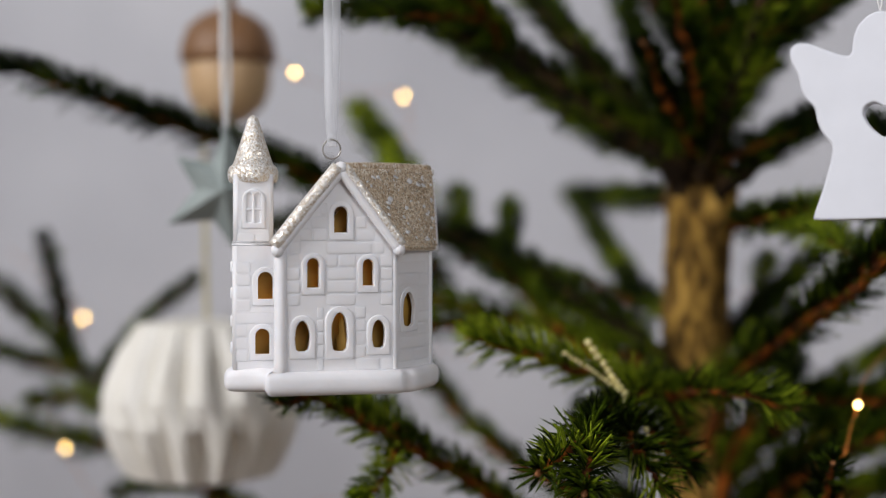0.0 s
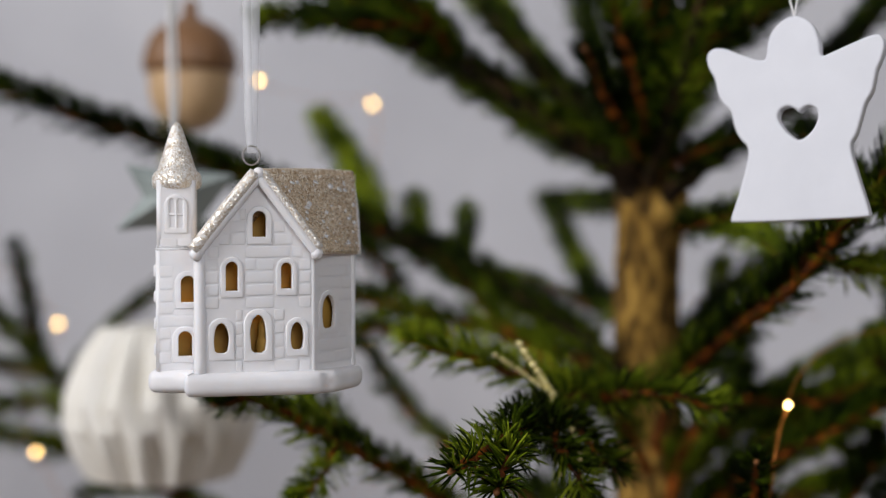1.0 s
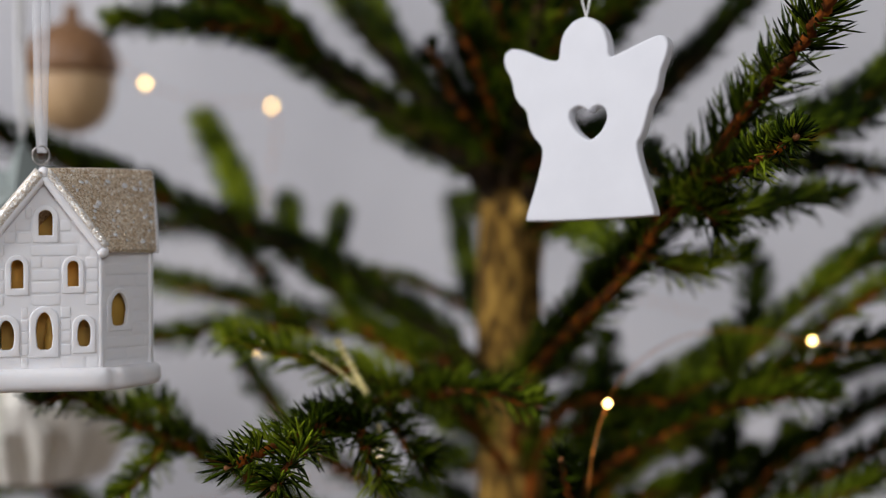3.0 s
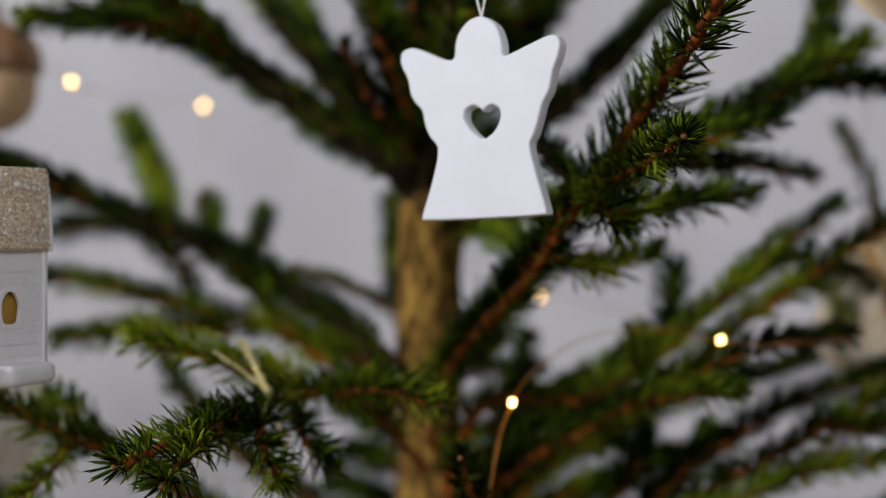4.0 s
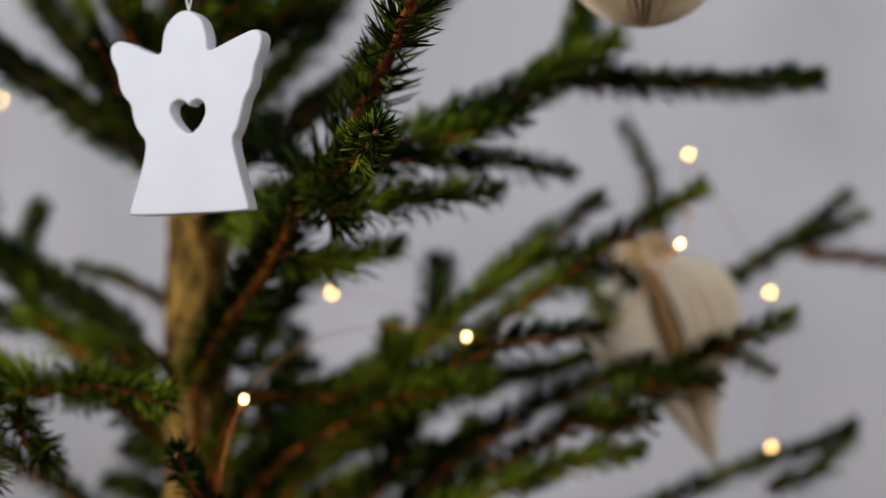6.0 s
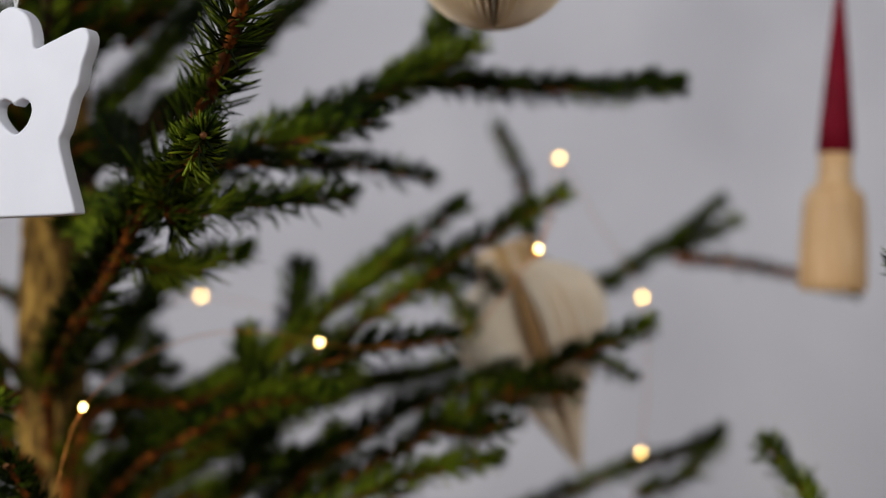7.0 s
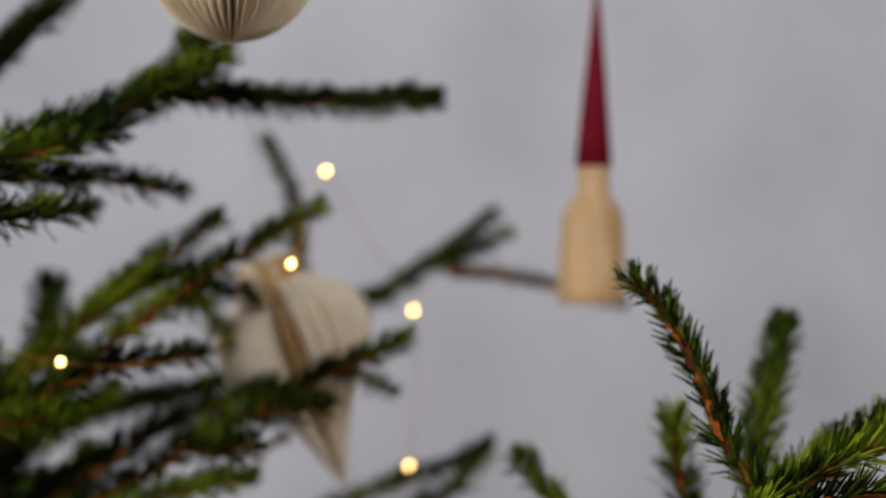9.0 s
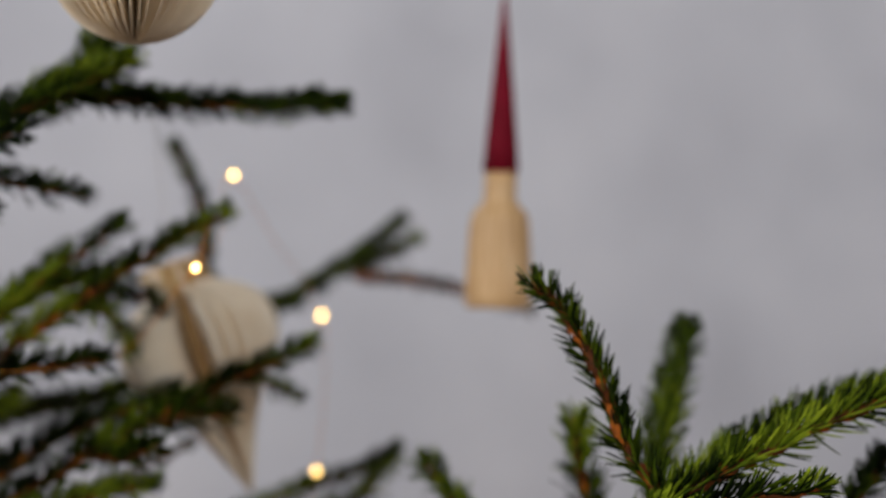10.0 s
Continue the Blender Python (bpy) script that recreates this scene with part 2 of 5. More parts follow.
def plate_mesh(outer, holes, half, bevel, m):
    """A flat slab with holes and rounded edges, in the plane of m's first two axes."""
    cu = bpy.data.curves.new("plate", "CURVE")
    cu.dimensions, cu.fill_mode = "2D", "BOTH"
    cu.extrude, cu.bevel_depth, cu.bevel_resolution, cu.offset = max(half - bevel, 0), bevel, 3, -bevel
    for loop in [outer, *holes]:
        sp = cu.splines.new("POLY")
        sp.points.add(len(loop) - 1)
        for pt, (x, y) in zip(sp.points, loop):
            pt.co = (x, y, 0, 1)
        sp.use_cyclic_u = True
    ob = bpy.data.objects.new("plate", cu)
    scene.collection.objects.link(ob)
    me = bpy.data.meshes.new_from_object(ob.evaluated_get(bpy.context.evaluated_depsgraph_get()))
    bpy.data.objects.remove(ob)
    bpy.data.curves.remove(cu)
    bm = bmesh.new()
    bm.from_mesh(me)
    bmesh.ops.remove_doubles(bm, verts=bm.verts, dist=2e-5)
    bm.to_mesh(me)
    bm.free()
    me.transform(m)
    return me


def closed_line(points, rounds=2):
    """A closed outline with its corners cut round."""
    p = [np.array(q, float) for q in points]
    for _ in range(rounds):
        p = [c for a, b in zip(p, p[1:] + p[:1]) for c in (0.78 * a + 0.22 * b, 0.22 * a + 0.78 * b)]
    return [tuple(q) for q in p]


# The room.
def room():
    def slab(name, lo, hi, mat, label, category):
        bm = bmesh.new()
        box(bm, lo, hi)
        return tagged(part(name, bm, mat, None, label, smooth=False), "", category, kind="structure")

    slab("wall_north", (-1.90, 1.52, 0), (2.6, 1.66, 3.2), PLASTER, "mottled light grey plaster wall behind the tree", "wall")
    # The remaining walls and the ceiling are unseen; their dark grey deepens the shade.
    slab("wall_east", (2.6, -2.7, 0), (2.74, 1.66, 3.2), LOW_BOUNCE_WALL, "unseen side wall, dark grey to cut bounced light", "wall")
    slab("ceiling", (-2.04, -2.84, 3.2), (2.74, 1.66, 3.3), LOW_BOUNCE_WALL, "unseen ceiling, dark grey to cut bounced light", "ceiling")
    slab("floor", (-2.04, -2.84, -0.1), (2.74, 1.66, 0), FLOOR_WOOD, "brown wooden floor under the tree", "floor")
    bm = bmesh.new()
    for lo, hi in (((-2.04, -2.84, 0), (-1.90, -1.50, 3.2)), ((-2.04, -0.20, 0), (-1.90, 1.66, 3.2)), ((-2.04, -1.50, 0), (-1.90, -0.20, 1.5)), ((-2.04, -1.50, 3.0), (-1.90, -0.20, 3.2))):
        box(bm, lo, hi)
    tagged(part("wall_west", bm, LOW_BOUNCE_WALL, None, "unseen wall with a high window opening, dark grey to cut bounced light", smooth=False), "", "wall", kind="structure")
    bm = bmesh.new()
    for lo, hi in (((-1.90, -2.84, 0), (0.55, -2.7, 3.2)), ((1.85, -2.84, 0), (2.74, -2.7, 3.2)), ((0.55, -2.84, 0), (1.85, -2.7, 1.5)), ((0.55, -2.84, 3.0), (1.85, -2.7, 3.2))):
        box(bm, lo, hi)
    tagged(part("wall_south", bm, LOW_BOUNCE_WALL, None, "unseen wall behind the camera, dark grey to cut bounced light, with an added window", smooth=False), "", "wall", kind="structure")
    # The second window is made up to hold the fill lamp.
    for name, base, wide, turn in (("window_1", (-1.97, -0.85, 1.5), 1.3, 90), ("window_2", (1.20, -2.77, 1.5), 1.3, 180)):
        w = thing(name, (0, 0, 0), "unseen white framed window around an area lamp", "window", kind="structure")
        h = wide / 2
        bm = bmesh.new()
        for lo, hi in (((-h, -0.03, 0), (-h + 0.06, 0.03, 1.5)), ((h - 0.06, -0.03, 0), (h, 0.03, 1.5)), ((-h + 0.06, -0.03, 0), (h - 0.06, 0.03, 0.06)), ((-h + 0.06, -0.03, 1.44), (h - 0.06, 0.03, 1.5)), ((-0.03, -0.03, 0.06), (0.03, 0.03, 1.44))):
            box(bm, lo, hi, 0.004)
        part("window_frame", bm, FRAME_PAINT, w)
        for lo, hi in ((-h + 0.06, -0.03), (0.03, h - 0.06)):
            bm = bmesh.new()
            box(bm, (lo, -0.003, 0.06), (hi, 0.003, 1.44))
            part("pane", bm, PANE, w, smooth=False).visible_shadow = False
        w.matrix_world = pose(*base, 0, 0, turn)


room()

# The spruce.
TREE_BASE = Vector((0.128, 0.722, 0.0))
tree = thing("spruce_tree", TREE_BASE, "cut green spruce tree with sparse needled branches", "christmas tree")
rng = np.random.default_rng(7)


def trunk():
    line = smooth_line([(0.126, 0.722, 0.0), (0.122, 0.725, 0.5), (0.131, 0.727, 0.95), (0.131, 0.727, 1.08), (0.134, 0.729, 1.13), (0.141, 0.742, 1.24), (0.150, 0.750, 1.5), (0.148, 0.752, 1.8)], 16)
    z = line[:, 2]
    r = np.interp(z, [0, 0.9, 1.10, 1.135, 1.15, 1.8], [0.034, 0.0178, 0.0168, 0.0195, 0.0105, 0.004])
    me = tube_mesh("trunk", line, r, 24, 0.10, rng)
    place_mesh("trunk", me, BARK, tree, "ochre brown flaking bark")


trunk()


def needle_arrays(line, radii, length, per_cm, bare):
    seg = np.linalg.norm(np.diff(line, axis=0), axis=1)
    arc = np.r_[0, np.cumsum(seg)]
    total = arc[-1]
    n = int(1.5 * per_cm * 100 * total * (1 - bare))
    s = total * (bare + (1 - bare) * np.sort(rng.random(n)))
    tip = int(14 + per_cm * 0.4)
    s = np.r_[s, total * np.ones(tip) - rng.random(tip) * 0.003]
    n = len(s)
    tang, side, up = frames_along(line)
    at = lambda a: np.stack([np.interp(s, arc, a[:, c]) for c in range(3)], 1)
    P, T, S, U = at(line), at(tang), at(side), at(up)
    ang = rng.random(n) * 2 * np.pi
    down = np.sin(ang) < -0.35
    ang[down & (rng.random(n) < 0.55)] *= -1
    radial = np.cos(ang)[:, None] * S + np.sin(ang)[:, None] * U
    fwd = 0.62 + 0.5 * rng.random(n)
    fwd[-tip:] = 0.6 + 2.0 * rng.random(tip)
    d = radial + fwd[:, None] * T + 0.14 * rng.normal(size=(n, 3))
    d[:, 2] += 0.12
    d /= np.linalg.norm(d, axis=1)[:, None]
    ln = length * (0.72 + 0.42 * rng.random(n))
    ln *= np.interp(s / total, [0, 0.08, 0.85, 1], [0.8, 1, 1, 0.72])
    base = P + radial * np.interp(s, arc, radii)[:, None] * 0.7
    bend = 0.10 * T + 0.03 * rng.normal(size=(n, 3))
    a = np.cross(d, [0.3, 0.5, 0.81])
    a /= np.linalg.norm(a, axis=1)[:, None]
    b = np.cross(d, a)
    w = 0.00052 * (0.8 + 0.4 * rng.random(n))
    rows = []
    for along, wide in ((0.0, 0.65), (0.45, 1.0), (0.85, 0.7)):
        c = base + d * (ln * along)[:, None] + bend * (ln * along ** 2)[:, None]
        for k in range(3):
            q = 2 * np.pi * k / 3
            rows.append(c + (w * wide)[:, None] * (math.cos(q) * a + math.sin(q) * b))
    rows.append(base + d * ln[:, None] + bend * ln[:, None])
    return np.stack(rows, 1)


NEEDLE_FACES = np.array([(0, 1, 4), (0, 4, 3), (1, 2, 5), (1, 5, 4), (2, 0, 3), (2, 3, 5), (3, 4, 7), (3, 7, 6), (4, 5, 8), (4, 8, 7), (5, 3, 6), (5, 6, 8), (6, 7, 9), (7, 8, 9), (8, 6, 9)])


def limb(name, points, r0, r1, length, per_cm, bare, foliage=NEEDLE):
    """A woody limb along the points, with its needles and end bud."""
    line = smooth_line(points, 9)
    jit = rng.normal(size=line.shape) * 0.0006
    jit[[0, -1]] = 0
    line = line + jit
    radii = np.linspace(r0, r1, len(line)) * (1 + 0.12 * rng.normal(size=len(line)))
    stem = place_mesh(name, tube_mesh(name, line, radii, 7, 0.25, rng), SHADED_LIMB_BARK if r0 > 0.0035 else STEM, tree)
    v = needle_arrays(line, radii, length, per_cm, bare)
    n = len(v)
    f = (NEEDLE_FACES[None] + 10 * np.arange(n)[:, None, None]).reshape(-1, 3)
    me = bpy.data.meshes.new("needles")
    me.vertices.add(n * 10)
    me.vertices.foreach_set("co", v.reshape(-1).astype(np.float32))
    me.loops.add(len(f) * 3)
    me.loops.foreach_set("vertex_index", f.reshape(-1).astype(np.int32))
    me.polygons.add(len(f))
    me.polygons.foreach_set("loop_start", np.arange(0, len(f) * 3, 3, dtype=np.int32))
    me.update(calc_edges=True)
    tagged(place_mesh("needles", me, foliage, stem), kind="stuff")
    stem.children[0].location = (0, 0, 0)
    t = line[-1] - line[-2]
    t /= np.linalg.norm(t)
    bm = bmesh.new()
    lathe(bm, [(0.0008, -0.001), (0.0013, 0.0006), (0.0011, 0.0020), (0.0002, 0.0034)], line[-1], 8, t)
    bud = part("bud", bm, BUD, stem)
    bud.location = (0, 0, 0)


# -- limbs of the spruce --
limb("branch", [(0.133, 0.727, 1.12), (0.1134, 0.71, 1.1426), (0.0584, 0.7, 1.1794), (0.0072, 0.7, 1.214), (-0.0406, 0.72, 1.25)], 0.007, 0.0035, 0.012, 40, 0.16)
limb("twig", [(0.0139, 0.7, 1.2043), (-0.023, 0.68, 1.2158), (-0.0607, 0.66, 1.2114)], 0.0022, 0.0009, 0.013, 34, 0)
limb("twig", [(0.0312, 0.7, 1.1955), (0.0176, 0.67, 1.2137), (-0.0015, 0.65, 1.2239)], 0.0022, 0.0009, 0.013, 34, 0, LIT_NEEDLE)
limb("branch", [(0.133, 0.727, 1.13), (0.1192, 0.71, 1.1469), (0.0767, 0.72, 1.1933), (0.0478, 0.74, 1.2293), (0.0237, 0.75, 1.2557)], 0.0072, 0.004, 0.011, 38, 0.2, SHADED_NEEDLE)
limb("branch", [(0.133, 0.727, 1.13), (0.1275, 0.73, 1.1526), (0.1127, 0.79, 1.2054), (0.0973, 0.84, 1.2737)], 0.005, 0.002, 0.014, 40, 0.16, SHADED_NEEDLE)
limb("branch", [(0.133, 0.727, 1.12), (0.151, 0.7, 1.1415), (0.1915, 0.7, 1.1687), (0.2402, 0.72, 1.2134), (0.2701, 0.74, 1.2501)], 0.0075, 0.0035, 0.011, 38, 0.2, SHADED_NEEDLE)
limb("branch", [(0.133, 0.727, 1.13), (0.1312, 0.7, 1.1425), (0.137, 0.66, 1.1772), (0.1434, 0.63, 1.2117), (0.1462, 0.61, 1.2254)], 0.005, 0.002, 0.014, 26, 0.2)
limb("branch", [(0.133, 0.727, 1.14), (0.1498, 0.74, 1.1653), (0.1916, 0.8, 1.2257), (0.2165, 0.84, 1.2728)], 0.005, 0.002, 0.015, 42, 0.16, SHADED_NEEDLE)
# Dense twigs added to darken the upper trunk, most with shade-coloured needles.
limb("twig", [(0.1353, 0.7, 1.1817), (0.1164, 0.66, 1.2014), (0.1027, 0.63, 1.2226)], 0.003, 0.0009, 0.013, 40, 0, SHADED_NEEDLE)
limb("twig", [(0.141, 0.7, 1.1845), (0.1492, 0.68, 1.207), (0.1586, 0.67, 1.2326)], 0.003, 0.0009, 0.013, 40, 0, SHADED_NEEDLE)
limb("twig", [(0.1407, 0.76, 1.2042), (0.1235, 0.8, 1.2327), (0.1092, 0.82, 1.2661)], 0.003, 0.0009, 0.013, 40, 0, SHADED_NEEDLE)
limb("twig", [(0.1674, 0.72, 1.2044), (0.1895, 0.7, 1.2212), (0.207, 0.69, 1.239)], 0.003, 0.0009, 0.013, 40, 0, SHADED_NEEDLE)
limb("twig", [(0.1256, 0.7, 1.1481), (0.1067, 0.67, 1.1703), (0.0931, 0.65, 1.1944)], 0.003, 0.0009, 0.013, 40, 0, SHADED_NEEDLE)
limb("twig", [(0.1284, 0.7, 1.151), (0.1184, 0.66, 1.1772), (0.1071, 0.64, 1.2058), (0.1029, 0.63, 1.2244)], 0.003, 0.0009, 0.013, 40, 0, SHADED_NEEDLE)
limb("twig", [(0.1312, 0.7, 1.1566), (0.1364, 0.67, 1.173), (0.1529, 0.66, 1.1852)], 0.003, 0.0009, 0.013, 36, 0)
limb("twig", [(0.134, 0.7, 1.1819), (0.1275, 0.68, 1.2042), (0.1229, 0.67, 1.2296)], 0.003, 0.0009, 0.013, 44, 0, SHADED_NEEDLE)
limb("twig", [(0.1404, 0.69, 1.178), (0.1498, 0.67, 1.1973), (0.1688, 0.66, 1.2117)], 0.003, 0.0009, 0.013, 40, 0)
limb("twig", [(0.1368, 0.7, 1.1425), (0.1521, 0.68, 1.1495), (0.1714, 0.67, 1.1569)], 0.0025, 0.0009, 0.013, 30, 0)
limb("twig", [(0.1425, 0.7, 1.1115), (0.1502, 0.66, 1.1135), (0.1612, 0.63, 1.118)], 0.0022, 0.0009, 0.013, 28, 0)
limb("twig", [(0.0327, 0.7, 1.1988), (0.0208, 0.68, 1.2097), (-0.0064, 0.66, 1.2091), (-0.0382, 0.66, 1.2104)], 0.0025, 0.0009, 0.013, 36, 0)
limb("twig", [(0.027, 0.7, 1.2044), (0.0044, 0.69, 1.2196), (-0.023, 0.68, 1.2261)], 0.0025, 0.0009, 0.013, 40, 0)
limb("twig", [(0.1314, 0.7, 1.1716), (0.1337, 0.69, 1.2045), (0.1344, 0.68, 1.2365)], 0.003, 0.0009, 0.013, 44, 0, SHADED_NEEDLE)
limb("branch", [(0.133, 0.727, 1.14), (0.0968, 0.73, 1.1529), (0.0553, 0.75, 1.1793), (-0.0008, 0.77, 1.2198), (-0.0531, 0.79, 1.2589)], 0.005, 0.0022, 0.012, 44, 0.16)
limb("twig", [(0.096, 0.74, 1.1658), (0.0749, 0.77, 1.2035), (0.0458, 0.8, 1.2604)], 0.0036, 0.0022, 0.012, 44, 0, LIT_NEEDLE)
limb("branch", [(0.133, 0.727, 0.98), (0.1364, 0.68, 1.0313), (0.1735, 0.585, 1.0855), (0.1979, 0.55, 1.1223), (0.2198, 0.52, 1.1552), (0.2313, 0.48, 1.1746), (0.2402, 0.45, 1.1922)], 0.0030, 0.0021, 0.0175, 22, 0.16, SHADED_NEEDLE)
limb("twig", [(0.1360, 0.676, 1.0350), (0.1550, 0.630, 1.0620), (0.1720, 0.588, 1.0885), (0.1940, 0.552, 1.1210)], 0.0014, 0.0009, 0.0135, 24, 0, LIT_NEEDLE)
limb("twig", [(0.2021, 0.545, 1.1243), (0.2152, 0.5, 1.1311), (0.2222, 0.462, 1.137)], 0.002, 0.0012, 0.0125, 30, 0, LIT_NEEDLE)
limb("twig", [(0.1979, 0.55, 1.12), (0.2101, 0.535, 1.1144), (0.2394, 0.57, 1.1183), (0.2752, 0.607, 1.1233)], 0.002, 0.001, 0.013, 26, 0)
limb("twig", [(0.199, 0.55, 1.1212), (0.2030, 0.535, 1.1150), (0.2090, 0.53, 1.1080)], 0.0018, 0.001, 0.013, 28, 0)
limb("twig", [(0.185, 0.57, 1.0975), (0.2049, 0.585, 1.0914), (0.231, 0.6, 1.0985)], 0.0018, 0.0009, 0.013, 26, 0)
limb("twig", [(0.2116, 0.55, 1.1336), (0.2661, 0.63, 1.1393), (0.2973, 0.655, 1.1376), (0.3179, 0.668, 1.135)], 0.0018, 0.0009, 0.011, 24, 0, SHADED_NEEDLE)
limb("twig", [(0.1979, 0.55, 1.1223), (0.1862, 0.565, 1.1348), (0.1774, 0.58, 1.1491)], 0.0018, 0.0009, 0.013, 28, 0)
limb("twig", [(0.1898, 0.57, 1.1092), (0.1791, 0.6, 1.1199), (0.1672, 0.64, 1.1164)], 0.0018, 0.0009, 0.013, 28, 0)
limb("twig", [(0.1782, 0.58, 1.0928), (0.1669, 0.62, 1.1055), (0.1566, 0.66, 1.1117)], 0.0018, 0.0009, 0.013, 26, 0)
limb("branch", [(0.2004, 0.57, 1.118), (0.2399, 0.6, 1.1464), (0.2806, 0.62, 1.165), (0.3131, 0.635, 1.1815), (0.3363, 0.64, 1.1957)], 0.0032, 0.0014, 0.015, 34, 0, LIT_NEEDLE)
limb("twig", [(0.2448, 0.6, 1.144), (0.2644, 0.6, 1.1503), (0.2875, 0.61, 1.159)], 0.0018, 0.0009, 0.013, 30, 0, LIT_NEEDLE)
limb("branch", [(0.2916, 0.63, 1.1715), (0.316, 0.66, 1.1903), (0.331, 0.68, 1.2242), (0.3423, 0.69, 1.252)], 0.003, 0.0014, 0.014, 38, 0, SHADED_NEEDLE)
limb("twig", [(0.3057, 0.64, 1.1794), (0.349, 0.66, 1.1798), (0.3917, 0.665, 1.1787), (0.4403, 0.667, 1.1825)], 0.0022, 0.0012, 0.0115, 46, 0, SHADED_NEEDLE)
limb("branch", [(0.133, 0.727, 0.98), (0.0956, 0.62, 1.036), (0.0665, 0.55, 1.0363), (0.0452, 0.49, 1.031), (0.0314, 0.458, 1.0269)], 0.003, 0.0015, 0.0145, 20, 0.16)
limb("twig", [(0.0592, 0.535, 1.0336), (0.0512, 0.49, 1.027), (0.0464, 0.46, 1.02)], 0.002, 0.0012, 0.0145, 18, 0)
limb("twig", [(0.0889, 0.6, 1.0368), (0.1141, 0.57, 1.0414), (0.138, 0.555, 1.0374)], 0.0022, 0.001, 0.0135, 34, 0, LIT_NEEDLE)
limb("twig", [(0.0832, 0.59, 1.0402), (0.0422, 0.575, 1.0547), (0.0119, 0.57, 1.0639)], 0.0022, 0.001, 0.0135, 32, 0, LIT_NEEDLE)
limb("twig", [(0.0769, 0.57, 1.0364), (0.0822, 0.55, 1.0273), (0.0945, 0.54, 1.0153)], 0.0018, 0.001, 0.0135, 26, 0)
limb("twig", [(0.0665, 0.55, 1.0341), (0.0712, 0.52, 1.0269), (0.0788, 0.51, 1.0136)], 0.0018, 0.001, 0.0135, 26, 0)
limb("branch", [(0.133, 0.727, 1.02), (0.111, 0.71, 1.0449), (0.0701, 0.72, 1.0738), (0.0208, 0.74, 1.1006), (-0.0463, 0.74, 1.1254), (-0.0988, 0.73, 1.1465)], 0.0042, 0.0024, 0.014, 28, 0.16)
limb("branch", [(-0.0478, 0.725, 1.128), (-0.0702, 0.715, 1.1377), (-0.1137, 0.7, 1.1543), (-0.1621, 0.69, 1.171), (-0.2127, 0.685, 1.189)], 0.0026, 0.0012, 0.0150, 40, 0)
limb("twig", [(-0.0089, 0.74, 1.1118), (-0.0271, 0.78, 1.1447), (-0.0497, 0.82, 1.1793)], 0.0022, 0.001, 0.0165, 42, 0, LIT_NEEDLE)
limb("twig", [(0.0118, 0.75, 1.0934), (0.0106, 0.76, 1.109), (0.0075, 0.77, 1.1275)], 0.0018, 0.001, 0.015, 34, 0)
limb("twig", [(0.0302, 0.75, 1.0872), (0.0348, 0.76, 1.1026), (0.0375, 0.78, 1.1226)], 0.0016, 0.0009, 0.012, 30, 0)
limb("twig", [(0.0454, 0.82, 1.0903), (0.0765, 0.81, 1.0829), (0.1075, 0.79, 1.0684)], 0.0022, 0.0016, 0.0075, 24, 0)
limb("branch", [(0.133, 0.727, 1.0), (0.0977, 0.71, 1.0434), (0.0645, 0.72, 1.0548), (0.0274, 0.73, 1.065), (-0.0287, 0.74, 1.0786), (-0.0955, 0.75, 1.0911)], 0.0035, 0.0016, 0.013, 32, 0.16)
limb("branch", [(0.0291, 0.72, 1.058), (-0.0046, 0.7, 1.0621), (-0.0532, 0.69, 1.0559)], 0.0024, 0.001, 0.013, 28, 0)
limb("branch", [(0.097, 0.72, 1.0516), (0.0516, 0.75, 1.0778), (0.0029, 0.78, 1.103), (-0.0466, 0.8, 1.1166), (-0.1186, 0.82, 1.1109)], 0.003, 0.0012, 0.014, 32, 0)
limb("twig", [(-0.0377, 0.79, 1.1163), (-0.0109, 0.77, 1.0935), (0.0005, 0.76, 1.0779)], 0.0018, 0.0009, 0.013, 30, 0)
limb("branch", [(0.133, 0.727, 0.88), (0.0726, 0.72, 0.9676), (0.0287, 0.73, 0.9956), (-0.0014, 0.74, 1.0244), (-0.0201, 0.75, 1.051)], 0.0028, 0.0012, 0.012, 26, 0.16)
limb("branch", [(0.133, 0.727, 1.01), (0.0581, 0.71, 1.059), (0.0351, 0.73, 1.0848), (0.0168, 0.75, 1.1028)], 0.0026, 0.0012, 0.014, 30, 0.16)
limb("branch", [(0.133, 0.727, 0.84), (0.0573, 0.66, 0.9516), (0.019, 0.62, 0.993), (-0.0106, 0.6, 1.0134), (-0.0333, 0.575, 1.0297), (-0.0504, 0.56, 1.0405), (-0.0628, 0.55, 1.04)], 0.003, 0.0012, 0.0125, 28, 0.2)
limb("twig", [(-0.0106, 0.6, 1.0134), (-0.0255, 0.61, 1.0291), (-0.0356, 0.615, 1.0322)], 0.0016, 0.0009, 0.013, 22, 0)
limb("twig", [(-0.0199, 0.59, 1.0196), (-0.0215, 0.57, 1.0108), (-0.0302, 0.56, 1.0011)], 0.0016, 0.0009, 0.013, 22, 0)
limb("branch", [(0.133, 0.727, 0.8), (-0.1259, 0.86, 0.9412), (-0.1825, 0.85, 0.9909), (-0.2236, 0.85, 1.032), (-0.268, 0.85, 1.0747), (-0.3092, 0.86, 1.1038)], 0.004, 0.002, 0.013, 24, 0.16)
limb("twig", [(-0.2253, 0.85, 1.0303), (-0.2373, 0.86, 1.0727), (-0.2481, 0.87, 1.1056)], 0.0024, 0.0012, 0.0115, 32, 0)
limb("twig", [(-0.2082, 0.85, 1.0217), (-0.1847, 0.86, 1.0519), (-0.1536, 0.87, 1.0811)], 0.0022, 0.0012, 0.0105, 28, 0)
